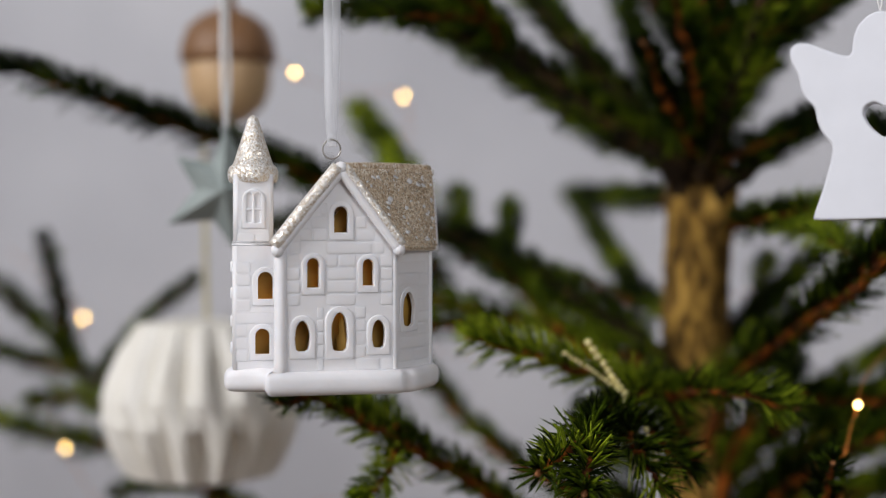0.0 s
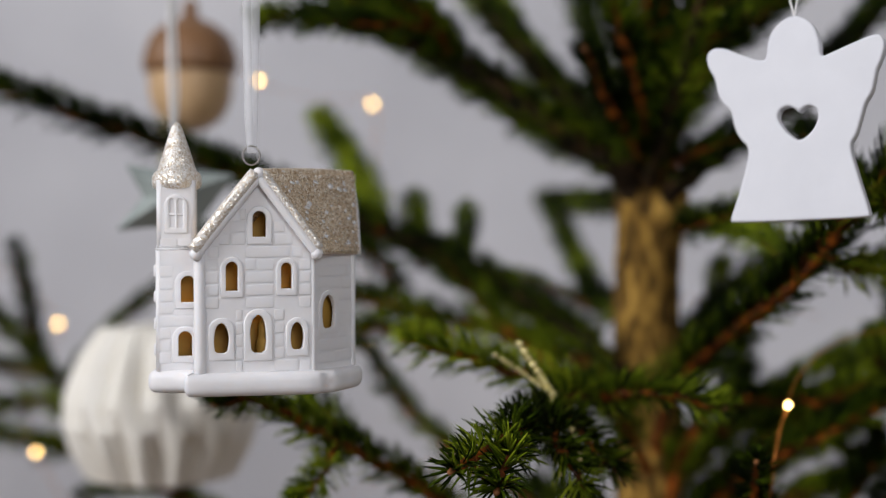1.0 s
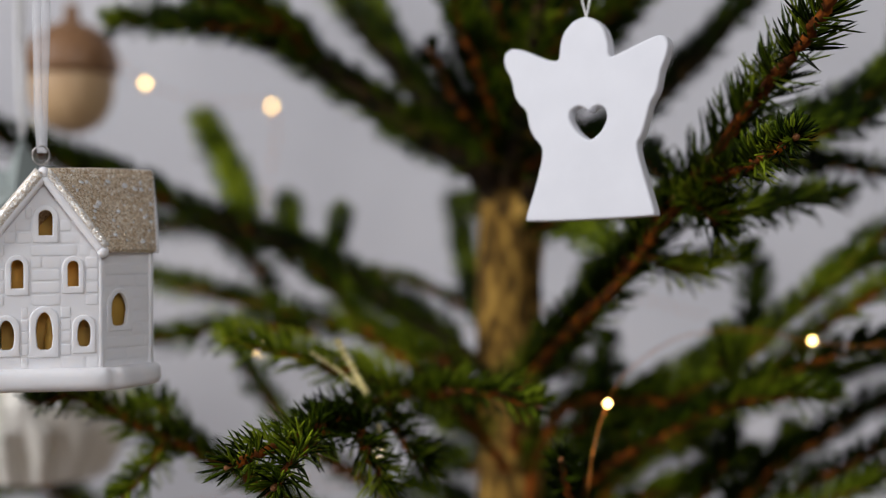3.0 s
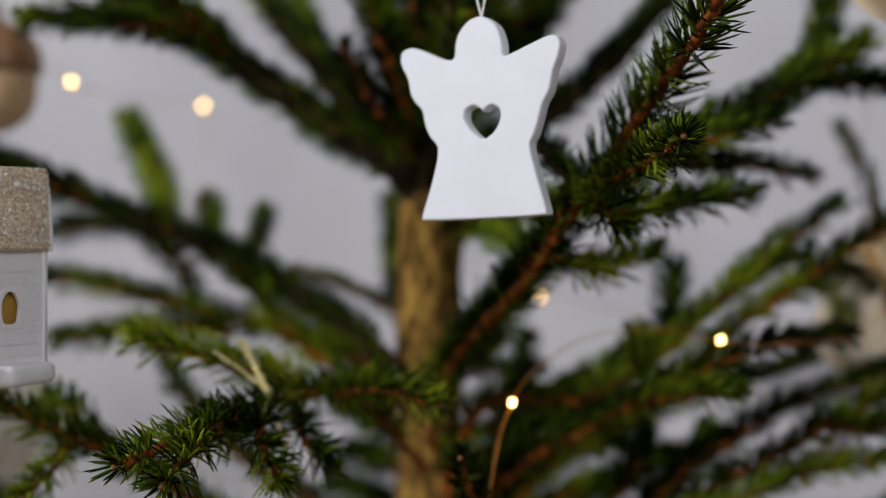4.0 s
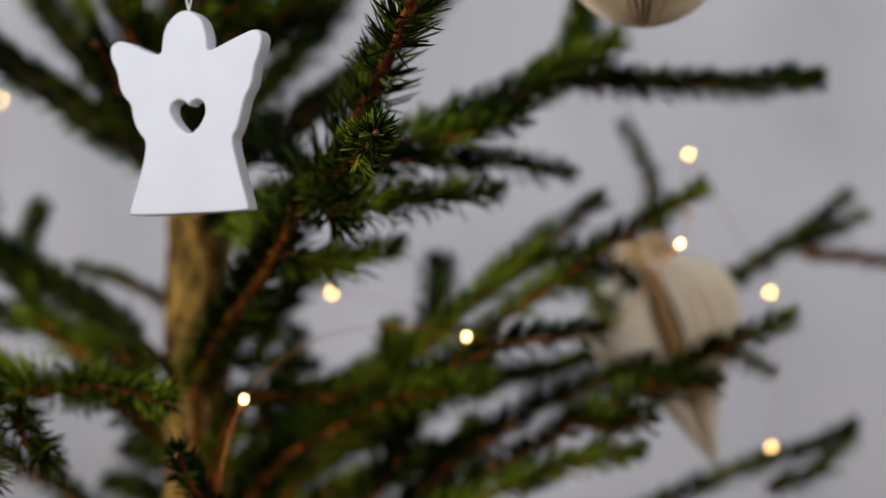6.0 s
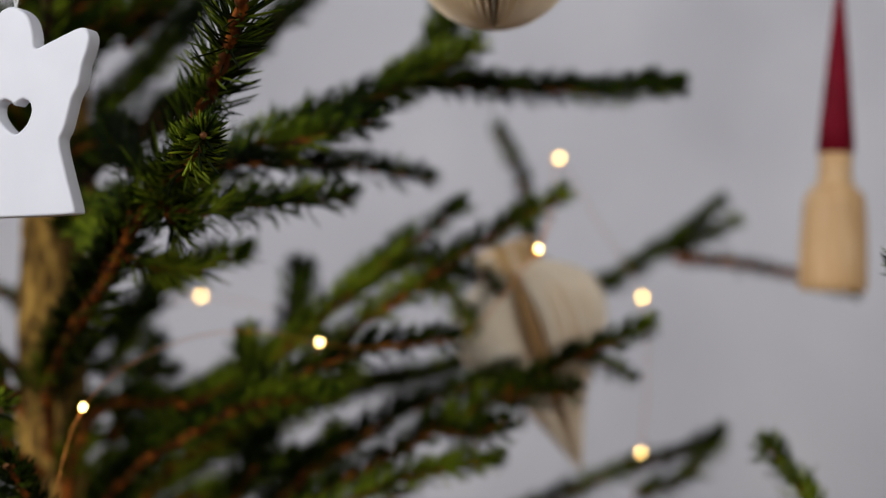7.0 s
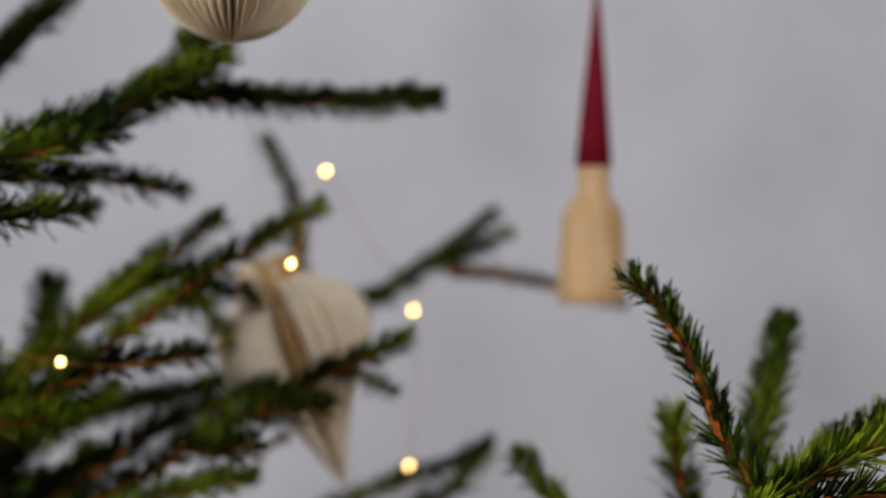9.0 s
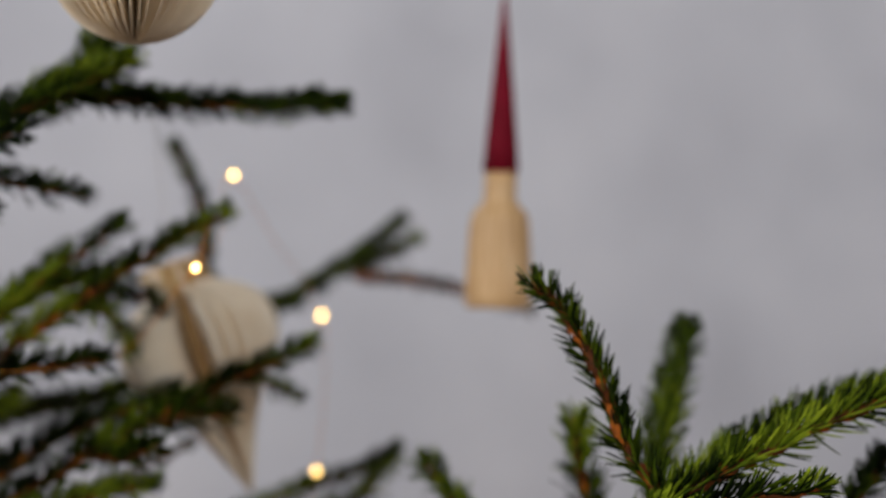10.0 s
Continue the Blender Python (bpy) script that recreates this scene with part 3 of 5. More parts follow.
limb("twig", [(-0.2236, 0.85, 1.0268), (-0.2539, 0.86, 1.0312), (-0.2954, 0.86, 1.0433)], 0.0022, 0.0012, 0.012, 26, 0)
limb("twig", [(-0.177, 0.84, 0.9821), (-0.2216, 0.83, 0.9868), (-0.2817, 0.84, 1.0007)], 0.0024, 0.0012, 0.014, 28, 0)
limb("twig", [(-0.1916, 0.83, 1.0019), (-0.2157, 0.82, 1.0129), (-0.2342, 0.81, 1.0107)], 0.002, 0.001, 0.014, 28, 0)
limb("twig", [(-0.1139, 0.8, 0.9491), (-0.1461, 0.8, 0.9658), (-0.1847, 0.8, 0.9604)], 0.002, 0.001, 0.012, 28, 0)
limb("branch", [(0.133, 0.727, 1.055), (0.1160, 0.79, 1.068), (0.1045, 0.92, 1.104), (0.0985, 1.02, 1.135)], 0.0030, 0.0014, 0.013, 30, 0.12, LIT_NEEDLE)
limb("twig", [(0.128, 0.745, 1.126), (0.1120, 0.88, 1.131), (0.0942, 1.06, 1.140)], 0.0026, 0.0012, 0.013, 28, 0.1, LIT_NEEDLE)
limb("branch", [(0.133, 0.727, 0.9), (0.145, 0.735, 0.9708), (0.1849, 0.74, 1.0103), (0.2142, 0.75, 1.0288), (0.2658, 0.76, 1.0555)], 0.0036, 0.0016, 0.014, 44, 0.16)
limb("branch", [(0.133, 0.727, 0.86), (0.1546, 0.74, 0.9549), (0.1988, 0.75, 0.9833), (0.2468, 0.77, 1.0082), (0.2874, 0.78, 1.0322)], 0.0036, 0.0016, 0.015, 44, 0.16)
limb("branch", [(0.133, 0.727, 0.84), (0.1648, 0.73, 0.9479), (0.2121, 0.73, 0.9715), (0.2624, 0.74, 0.9906)], 0.0036, 0.0016, 0.015, 44, 0.16)
limb("twig", [(0.1878, 0.74, 1.0103), (0.2124, 0.73, 1.007), (0.2332, 0.72, 0.9965)], 0.0022, 0.0009, 0.013, 40, 0)
limb("twig", [(0.1611, 0.74, 1.0419), (0.1720, 0.76, 1.065), (0.1800, 0.78, 1.0926)], 0.0022, 0.0009, 0.013, 34, 0)
limb("branch", [(0.133, 0.727, 1.04), (0.1471, 0.73, 1.0489), (0.1768, 0.75, 1.0732), (0.2063, 0.77, 1.0972)], 0.0036, 0.0014, 0.013, 36, 0.16, SHADED_NEEDLE)
limb("twig", [(0.1129, 0.76, 0.9816), (0.1000, 0.785, 0.9835), (0.0850, 0.80, 0.9842)], 0.0026, 0.0012, 0.014, 44, 0)
limb("twig", [(0.11, 0.76, 0.9602), (0.0920, 0.785, 0.9635), (0.0740, 0.80, 0.9642)], 0.0026, 0.0012, 0.014, 44, 0)
limb("twig", [(0.1051, 0.77, 1.0018), (0.0940, 0.79, 1.0040), (0.0800, 0.81, 1.0090)], 0.0022, 0.0012, 0.012, 36, 0)
limb("branch", [(0.133, 0.727, 0.94), (0.1571, 0.69, 1.0221), (0.2083, 0.66, 1.0303), (0.2458, 0.665, 1.0514), (0.2789, 0.675, 1.0811), (0.3105, 0.685, 1.1048), (0.3362, 0.69, 1.1226)], 0.003, 0.0012, 0.0125, 30, 0.16)
limb("twig", [(0.2792, 0.68, 1.0768), (0.2997, 0.69, 1.0907), (0.3217, 0.695, 1.0973)], 0.0018, 0.0009, 0.013, 28, 0)
limb("twig", [(0.2517, 0.69, 1.0526), (0.2541, 0.7, 1.0691), (0.2563, 0.71, 1.0896)], 0.002, 0.001, 0.0155, 30, 0, SHADED_NEEDLE)
limb("branch", [(0.133, 0.727, 0.88), (0.189, 0.71, 0.9882), (0.2349, 0.7, 1.0149), (0.2793, 0.68, 1.0587), (0.3146, 0.67, 1.0853), (0.3507, 0.67, 1.1095), (0.3836, 0.669, 1.1279)], 0.0032, 0.0012, 0.0125, 28, 0.16)
limb("twig", [(0.393, 0.8, 1.0786), (0.3892, 0.82, 1.1391), (0.3754, 0.83, 1.1755)], 0.0022, 0.0011, 0.0095, 26, 0, SHADED_NEEDLE)
limb("twig", [(0.309, 0.67, 1.0812), (0.3368, 0.69, 1.0893), (0.3574, 0.71, 1.0833)], 0.0015, 0.0009, 0.012, 18, 0)
limb("twig", [(0.3173, 0.67, 1.0867), (0.3326, 0.68, 1.0754), (0.3397, 0.69, 1.0637)], 0.0015, 0.0009, 0.012, 18, 0)
limb("branch", [(0.133, 0.727, 0.88), (0.1620, 0.69, 0.9767), (0.1871, 0.66, 1.0037), (0.2299, 0.64, 1.0295), (0.2658, 0.625, 1.0487), (0.2966, 0.625, 1.0584), (0.3237, 0.63, 1.0607)], 0.003, 0.0012, 0.0125, 30, 0.16, SHADED_NEEDLE)
limb("twig", [(0.2403, 0.64, 1.0347), (0.2297, 0.65, 1.0471), (0.2322, 0.66, 1.0598)], 0.0018, 0.0009, 0.013, 28, 0)
limb("twig", [(0.2299, 0.64, 1.0295), (0.2529, 0.62, 1.0339), (0.2701, 0.61, 1.0348)], 0.0018, 0.0009, 0.013, 28, 0)
limb("branch", [(0.133, 0.727, 0.8), (0.2189, 0.67, 0.9476), (0.2674, 0.66, 0.9855), (0.3205, 0.65, 1.0168), (0.372, 0.65, 1.0433), (0.4223, 0.651, 1.0653)], 0.0034, 0.0014, 0.0115, 32, 0.16)
limb("twig", [(0.3475, 0.65, 1.0305), (0.362, 0.64, 1.0341), (0.3797, 0.635, 1.0345)], 0.0015, 0.0009, 0.013, 22, 0)
limb("twig", [(0.3205, 0.65, 1.0168), (0.3337, 0.63, 1.0169), (0.3452, 0.62, 1.0219)], 0.0016, 0.0009, 0.013, 24, 0)
limb("twig", [(0.3879, 0.66, 1.0513), (0.4067, 0.68, 1.0443), (0.4223, 0.69, 1.0378)], 0.0012, 0.0008, 0.009, 14, 0)
limb("branch", [(0.133, 0.727, 0.82), (0.25, 0.69, 0.9804), (0.2919, 0.69, 1.0113), (0.3217, 0.695, 1.0258), (0.3624, 0.7, 1.0389)], 0.003, 0.0014, 0.0145, 32, 0.16)
limb("branch", [(0.133, 0.727, 1.0), (0.3806, 0.85, 1.0426), (0.415, 0.845, 1.0708), (0.4505, 0.845, 1.0848), (0.4912, 0.85, 1.1095), (0.5241, 0.86, 1.1338)], 0.004, 0.0018, 0.01, 40, 0.16, SHADED_NEEDLE)
limb("twig", [(0.4768, 0.85, 1.0989), (0.5036, 0.855, 1.1078), (0.5337, 0.86, 1.1213)], 0.0022, 0.0012, 0.009, 36, 0, SHADED_NEEDLE)
limb("twig", [(0.4903, 0.85, 1.0982), (0.5206, 0.84, 1.0953), (0.5544, 0.83, 1.0892), (0.5954, 0.82, 1.0768)], 0.0032, 0.0022, 0.007, 14, 0, SHADED_NEEDLE)
limb("branch", [(0.133, 0.727, 0.76), (0.3369, 0.78, 0.9221), (0.3854, 0.78, 0.9535), (0.4357, 0.785, 0.9732), (0.4722, 0.785, 0.9843), (0.4996, 0.785, 0.9961)], 0.003, 0.0012, 0.0115, 26, 0.16)
limb("twig", [(0.4476, 0.78, 0.9625), (0.474, 0.78, 0.9687), (0.4956, 0.78, 0.9913)], 0.002, 0.0009, 0.013, 26, 0)
limb("branch", [(0.133, 0.727, 0.86), (0.1580, 0.705, 0.9705), (0.184, 0.7, 1.0039), (0.2178, 0.7, 1.0264), (0.244, 0.71, 1.0508)], 0.0034, 0.0014, 0.0135, 34, 0.16)
limb("twig", [(0.1321, 0.73, 1.0358), (0.1601, 0.74, 1.0384), (0.1891, 0.75, 1.0354)], 0.0024, 0.001, 0.0125, 34, 0)
limb("twig", [(0.1644, 0.7, 1.0097), (0.1766, 0.72, 1.0276), (0.1816, 0.73, 1.0533)], 0.0024, 0.001, 0.0135, 30, 0)
limb("branch", [(0.133, 0.727, 0.8), (0.2207, 0.66, 0.9593), (0.2664, 0.64, 0.98), (0.2982, 0.64, 0.9942), (0.3474, 0.65, 1.0016)], 0.0026, 0.0012, 0.0125, 30, 0.16)
limb("twig", [(0.3021, 0.75, 0.9644), (0.3454, 0.75, 0.9932), (0.3773, 0.75, 1.009)], 0.0024, 0.0012, 0.007, 8, 0)
limb("twig", [(0.2185, 0.68, 0.9731), (0.2323, 0.68, 0.9923), (0.2405, 0.69, 1.0076)], 0.0022, 0.0009, 0.013, 32, 0)
limb("twig", [(0.2519, 0.69, 0.9766), (0.2691, 0.7, 0.9976), (0.2754, 0.71, 1.0077)], 0.0022, 0.0009, 0.013, 32, 0)
limb("twig", [(0.1958, 0.7, 0.9773), (0.2246, 0.7, 0.9828), (0.2519, 0.71, 0.9956)], 0.0022, 0.0009, 0.013, 32, 0)
limb("twig", [(0.1583, 0.57, 0.9848), (0.1504, 0.55, 1.0045), (0.147, 0.53, 1.0191)], 0.0016, 0.0009, 0.011, 24, 0)
limb("twig", [(0.4878, 0.6, 0.9806), (0.4790, 0.61, 0.9960), (0.4700, 0.62, 1.0095)], 0.0018, 0.001, 0.0125, 26, 0)
limb("branch", [(0.133, 0.727, 0.74), (0.5173, 0.47, 1.0109), (0.5088, 0.478, 1.0308), (0.4986, 0.488, 1.064), (0.4878, 0.492, 1.0842), (0.4772, 0.4925, 1.0945)], 0.0027, 0.0019, 0.0120, 28, 0.16)
limb("twig", [(0.5464, 0.54, 1.003), (0.5683, 0.57, 1.0376), (0.5935, 0.6, 1.072)], 0.0022, 0.0012, 0.0145, 34, 0)
limb("twig", [(0.5325, 0.57, 0.9889), (0.5262, 0.57, 1.0148), (0.5240, 0.57, 1.0335)], 0.0022, 0.0012, 0.014, 32, 0)
limb("twig", [(0.5087, 0.47, 1.0058), (0.5363, 0.465, 1.022), (0.569, 0.46, 1.0372), (0.6044, 0.455, 1.0505), (0.6468, 0.45, 1.0629)], 0.0026, 0.0018, 0.0125, 30, 0)
limb("twig", [(0.5227, 0.48, 1.0087), (0.5592, 0.49, 1.0287), (0.5982, 0.5, 1.0423), (0.6564, 0.51, 1.053)], 0.0019, 0.0013, 0.0115, 34, 0)
limb("twig", [(0.5178, 0.465, 1.0072), (0.5375, 0.45, 1.0159), (0.5685, 0.44, 1.02)], 0.002, 0.0012, 0.0105, 30, 0)
limb("twig", [(0.61, 0.49, 1.003), (0.6206, 0.49, 1.0151), (0.6286, 0.49, 1.0239)], 0.0018, 0.001, 0.0105, 28, 0)
limb("twig", [(0.1256, 0.7, 1.1823), (0.1551, 0.68, 1.1993), (0.1797, 0.67, 1.2143), (0.1987, 0.66, 1.2316)], 0.003, 0.0012, 0.014, 46, 0, SHADED_NEEDLE)
limb("twig", [(0.1241, 0.68, 1.2038), (0.1514, 0.67, 1.2135), (0.1757, 0.66, 1.2282)], 0.003, 0.0012, 0.014, 46, 0, SHADED_NEEDLE)
# -- end of the limbs --


# The ceramic house.
def arch(cx, z0, z1, w, pointed=False, n=9):
    """The outline of an arched window, from its sill up."""
    pts = [(cx - w / 2, z0), (cx + w / 2, z0)]
    spring = z1 - (w * 0.75 if pointed else w / 2)
    for i in range(n + 1):
        a = math.pi * i / n
        h = math.sin(a)
        pts.append((cx + w / 2 * math.cos(a), spring + (z1 - spring) * (h ** 0.8 if pointed else h)))
    return pts


def wall_frame(a, b, z=1.1):
    """The pose of a wall that runs from a to b: along it, up, out towards its right-hand side."""
    u = Vector((b[0] - a[0], b[1] - a[1], 0))
    length = u.length
    u.normalize()
    out = Vector((u.y, -u.x, 0))
    m = Matrix((u, Vector((0, 0, 1)), out)).transposed().to_4x4()
    return Matrix.Translation((a[0], a[1], z)) @ m, length


def window_frame(parent, m, opening, side, head, sill, proud=0.0005):
    """A raised, softly rounded surround, with the opening through it."""
    xs, zs = [p[0] for p in opening], [p[1] for p in opening]
    cx, w = (min(xs) + max(xs)) / 2, max(xs) - min(xs)
    outer = arch(cx, min(zs) - sill, max(zs) + head, w + 2 * side, n=14)
    place_mesh("window_frame", plate_mesh(outer, [opening], proud, proud * 0.75, m), CERAMIC, parent)
    ox, oz = [p[0] for p in outer], [p[1] for p in outer]
    return min(ox) - 0.0003, max(ox) + 0.0003, min(oz) - 0.0002, max(oz) - 0.0004


def ogee(cx, z0, z1, w, seed):
    """The hand cut outline of a lancet window: sides that belly, a blunt point."""
    r = random.Random(seed)
    rows = ((0.0, 0.78), (0.3, 0.96), (0.55, 1.0), (0.74, 0.88), (0.88, 0.62), (0.96, 0.34))
    right = [(cx + w / 2 * k * r.uniform(0.93, 1.04), z0 + (z1 - z0) * t) for t, k in rows]
    left = [(cx - w / 2 * k * r.uniform(0.93, 1.04), z0 + (z1 - z0) * t) for t, k in rows]
    return closed_line(right + [(cx, z1)] + left[::-1], 1)


def brick_mesh():
    bm = bmesh.new()
    box(bm, (-0.5, -0.5, -0.5), (0.5, 0.5, 0.5), 0.16, 3)
    me = bpy.data.meshes.new("brick")
    bm.to_mesh(me)
    bm.free()
    me.materials.append(CERAMIC)
    for poly in me.polygons:
        poly.use_smooth = True
    return me


BRICK = brick_mesh()


def bricks(wall, m, length, low, high, blocked, gable=None, seed=3, widths=(0.0075, 0.0115, 0.0160)):
    """Rows of low relief bricks on a wall, left out round its windows."""
    r = random.Random(seed)
    z, row = low, 0
    pitch = 0.0043
    base = Vector(wall.location) + Vector(wall.parent.location)
    while z + pitch < high:
        free = [(0.0011, length - 0.0011)]
        if gable:
            lo, hi = gable(z + pitch)
            free = [(max(0.0011, lo), min(length - 0.0011, hi))]
        for x0, x1, z0, z1 in blocked:
            if z < z1 and z + pitch > z0:
                free = [q for a, b in free for q in ((a, min(b, x0)), (max(a, x1), b)) if q[1] - q[0] > 0.0016]
        for a, b in free:
            u = a
            first = row % 2 == 0
            while u < b - 1e-6:
                w = r.choice(widths) * (0.55 if first else 1)
                first = False
                e = b if b - u - w < 0.0032 else u + w
                ob = new("brick", BRICK)
                ob.parent = wall
                size = Vector((e - u - 0.0002, pitch - 0.0003, 0.0016))
                tilt = Matrix.Rotation(radians(r.uniform(-0.8, 0.8)), 4, "Z")
                ob.matrix_basis = Matrix.Translation(-base) @ m @ Matrix.Translation(((u + e) / 2, z + pitch / 2, -0.00067 + r.uniform(-5e-5, 5e-5))) @ tilt @ Matrix.Diagonal((*size, 1))
                u = e
        z += pitch
        row += 1


def house():
    h = thing("house_ornament", (-0.036, 0.486, 1.0512), "white ceramic castle house with champagne glitter roof, hung on ribbon", "ornament")
    fl, back, fr, br, bl = (-0.0548, 0.4618), (-0.0572, 0.4780), (-0.0156, 0.4728), (-0.0040, 0.4985), (-0.0560, 0.5000)
    apex, ridge = Vector((-0.0338, 0.4690, 1.1262)), Vector((-0.0052, 0.5000, 1.1272))
    thick = 0.0012
    # Front with its gable.
    m, n = wall_frame(fl, fr)
    m = m @ Matrix.Translation((0, 0, -thick))
    wins = [arch(0.0217, 0.0055, 0.0142, 0.0047), arch(0.0123, -0.0128, -0.0030, 0.0041), arch(0.0309, -0.0122, -0.0034, 0.0037),
            ogee(0.0087, -0.0339, -0.0237, 0.0052, 1), ogee(0.0212, -0.0340, -0.0210, 0.0057, 2), ogee(0.0345, -0.0331, -0.0237, 0.0046, 3)]
    outer = [(0.0008, -0.043), (n - 0.0008, -0.043), (n - 0.0008, 0.0005), (n * 0.53, 0.0262), (0.0008, 0.0005)]
    front = place_mesh("wall", plate_mesh(outer, wins, thick, 0.0003, m), CERAMIC, h, smooth=False)
    face = m @ Matrix.Translation((0, 0, thick))
    blocked = [window_frame(front, face, o, side, head, sill) for o, side, head, sill in zip(wins, (0.0019, 0.0018, 0.0018, 0.0018, 0.0021, 0.0017), (0.0018, 0.0017, 0.0017, 0.0019, 0.0021, 0.0017), (0.0026, 0.0024, 0.0024, 0.0024, 0.0027, 0.0023))]
    bricks(front, face, n, -0.0405, 0.022, blocked, lambda z: (0, n) if z < 0.001 else (n * 0.53 * z / 0.0262 + 0.0022, n - n * 0.47 * z / 0.0262 - 0.0022))
    # Side, back and far walls.
    m, n = wall_frame(fr, br)
    thin = 0.0005
    m = m @ Matrix.Translation((0, 0, -thin))
    side_win = ogee(0.0090, -0.0264, -0.0147, 0.0094, 7)
    side = place_mesh("wall", plate_mesh([(0.0008, -0.043), (n, -0.043), (n, 0.0), (0.0008, -0.0005)], [side_win], thin, 0.0002, m), CERAMIC, h, smooth=False)
    face = m @ Matrix.Translation((0, 0, thin))
    gap = window_frame(side, face, side_win, 0.0022, 0.0018, 0.0018, 0.0004)
    bricks(side, face, n, -0.0385, 0.0, [gap], None, 5, (0.011, 0.017, 0.022))
    for a, b, top in ((br, bl, 0.0), (bl, back, 0.0), (back, fl, 0.0)):
        m, n = wall_frame(a, b)
        m = m @ Matrix.Translation((0, 0, -thick))
        place_mesh("wall", plate_mesh([(0, -0.043), (n, -0.043), (n, top), (0, top)], [], thick, 0.0003, m), CERAMIC, h, smooth=False)
    # A rounded pilaster at the near corner, a soft edge at the other.
    for (x, y), r in (((fl[0] + 0.0013, fl[1] + 0.0015), 0.0021), ((back[0] + 0.0010, back[1] - 0.0004), 0.0013), ((fr[0] - 0.0009, fr[1] + 0.0008), 0.00115), ((br[0] - 0.0009, br[1] - 0.0002), 0.0011)):
        bm = bmesh.new()
        lathe(bm, [(r * 1.15, -0.043), (r * 1.05, -0.038), (r, -0.033), (r, -0.0005), (r * 0.8, 0.0008)], (x, y, 1.1), 20)
        part("corner_pier", bm, CERAMIC, h)

    # Roof slabs and the gable's edge.
    def slab(name, quad, t, mat, label=""):
        bm = bmesh.new()
        q = [Vector(c) for c in quad]
        nrm = (q[1] - q[0]).cross(q[3] - q[0]).normalized()
        if nrm.z < 0:
            nrm = -nrm
        lo, hi = [bm.verts.new(c) for c in q], [bm.verts.new(c + nrm * t) for c in q]
        bm.faces.new(lo[::-1]), bm.faces.new(hi)
        for i in range(4):
            j = (i + 1) % 4
            bm.faces.new((lo[i], lo[j], hi[j], hi[i]))
        bmesh.ops.recalc_face_normals(bm, faces=bm.faces)
        bmesh.ops.bevel(bm, geom=bm.edges[:], offset=t * 0.4, segments=3, affect="EDGES", profile=0.5)
        return part(name, bm, mat, h, label), nrm

    eave_far, eave_near = Vector((-0.0036, 0.4985, 1.0990)), Vector((-0.0138, 0.4712, 1.0992))
    right, nrm = slab("roof", [apex, ridge, eave_far, eave_near], 0.0026, GLITTER, "champagne glitter roof slope")
    slab("roof", [apex, ridge, (-0.0555, 0.5005, 1.0992), (-0.0552, 0.4640, 1.0995)], 0.0026, GLITTER, "champagne glitter roof slope")
    foot_l, foot_r, top = Vector((-0.0543, 0.4612, 1.0995)), Vector((-0.0146, 0.4702, 1.0998)), Vector((-0.0338, 0.4655, 1.1258))
    for a, b, white, gold, up in ((foot_l, top, 0.0017, 0.0023, Vector((-0.0010, -0.0004, 0.0014))), (top, foot_r, 0.0017, 0.0017, Vector((0.0010, 0.0002, 0.0015)))):
        mid = (a + b) / 2
        tube("gable_edge", [a, mid, b], white, CERAMIC, h, "", 12)
        tube("gable_edge", [a + up, mid + up + Vector((0, 0, 0.0003)), b + up], gold, PALE_GLITTER, h, "glitter coated gable edge", 12)
    for at, r in ((foot_l, 0.0022), (foot_r, 0.0021), (top + Vector((0, 0, 0.0010)), 0.0022)):
        bm = bmesh.new()
        bmesh.ops.create_uvsphere(bm, u_segments=18, v_segments=12, radius=r)
        bmesh.ops.translate(bm, verts=bm.verts, vec=at)
        part("gable_knob", bm, CERAMIC, h)
    tube("ridge", [apex + Vector((0, 0, 0.0012)), apex.lerp(ridge, 0.5) + Vector((0, 0, 0.0016)), ridge + Vector((0, 0, 0.0012))], 0.0015, GLITTER, h)
    tube("roof_end", [ridge + Vector((-0.0004, 0, 0.0004)), ridge.lerp(eave_far, 0.5) + Vector((0.0004, 0, 0.0008)), eave_far + Vector((0.0004, 0.0002, 0.0004))], 0.0016, CERAMIC, h)
    r = random.Random(4)
    bm = bmesh.new()
    for _ in range(34):
        a, b = r.uniform(0.08, 0.95), r.uniform(0.03, 0.92)
        c = (apex.lerp(ridge, a)).lerp(eave_near.lerp(eave_far, a), b) + nrm * 0.0028
        tilt = (nrm + Vector((r.uniform(-1, 1), r.uniform(-1, 1), r.uniform(-1, 1))) * 0.35).normalized()
        s = r.uniform(0.0004, 0.0011)
        lathe(bm, [(s, -0.0001), (s, 0.0001)], c, 9, tilt)
    tagged(part("sequins", bm, CERAMIC, right, "white sequins"), kind="stuff").location = (0, 0, 0)
    # Coarse glitter flakes strewn over the slope.
    bm = bmesh.new()
    for _ in range(420):
        a, b = r.random(), r.random()
        c = (apex.lerp(ridge, a)).lerp(eave_near.lerp(eave_far, a), b) + nrm * 0.00265
        tilt = (nrm + Vector((r.uniform(-1, 1), r.uniform(-1, 1), r.uniform(-1, 1))) * 0.7).normalized()
        s = r.uniform(0.00015, 0.0004)
        lathe(bm, [(s, -0.00006), (s, 0.00006)], c, 5, tilt)
    tagged(part("flakes", bm, FLAKE, right, "coarse champagne flakes"), kind="stuff").location = (0, 0, 0)
    # Tower: rounded walls, a wider foot below the string course.
    tx, ty, a = -0.0655, 0.4845, radians(9)
    rot = Matrix.Rotation(a, 3, "Z")

    def corner(x, y):
        c = rot @ Vector((x, y, 0))
        return (tx + c.x, ty + c.y)

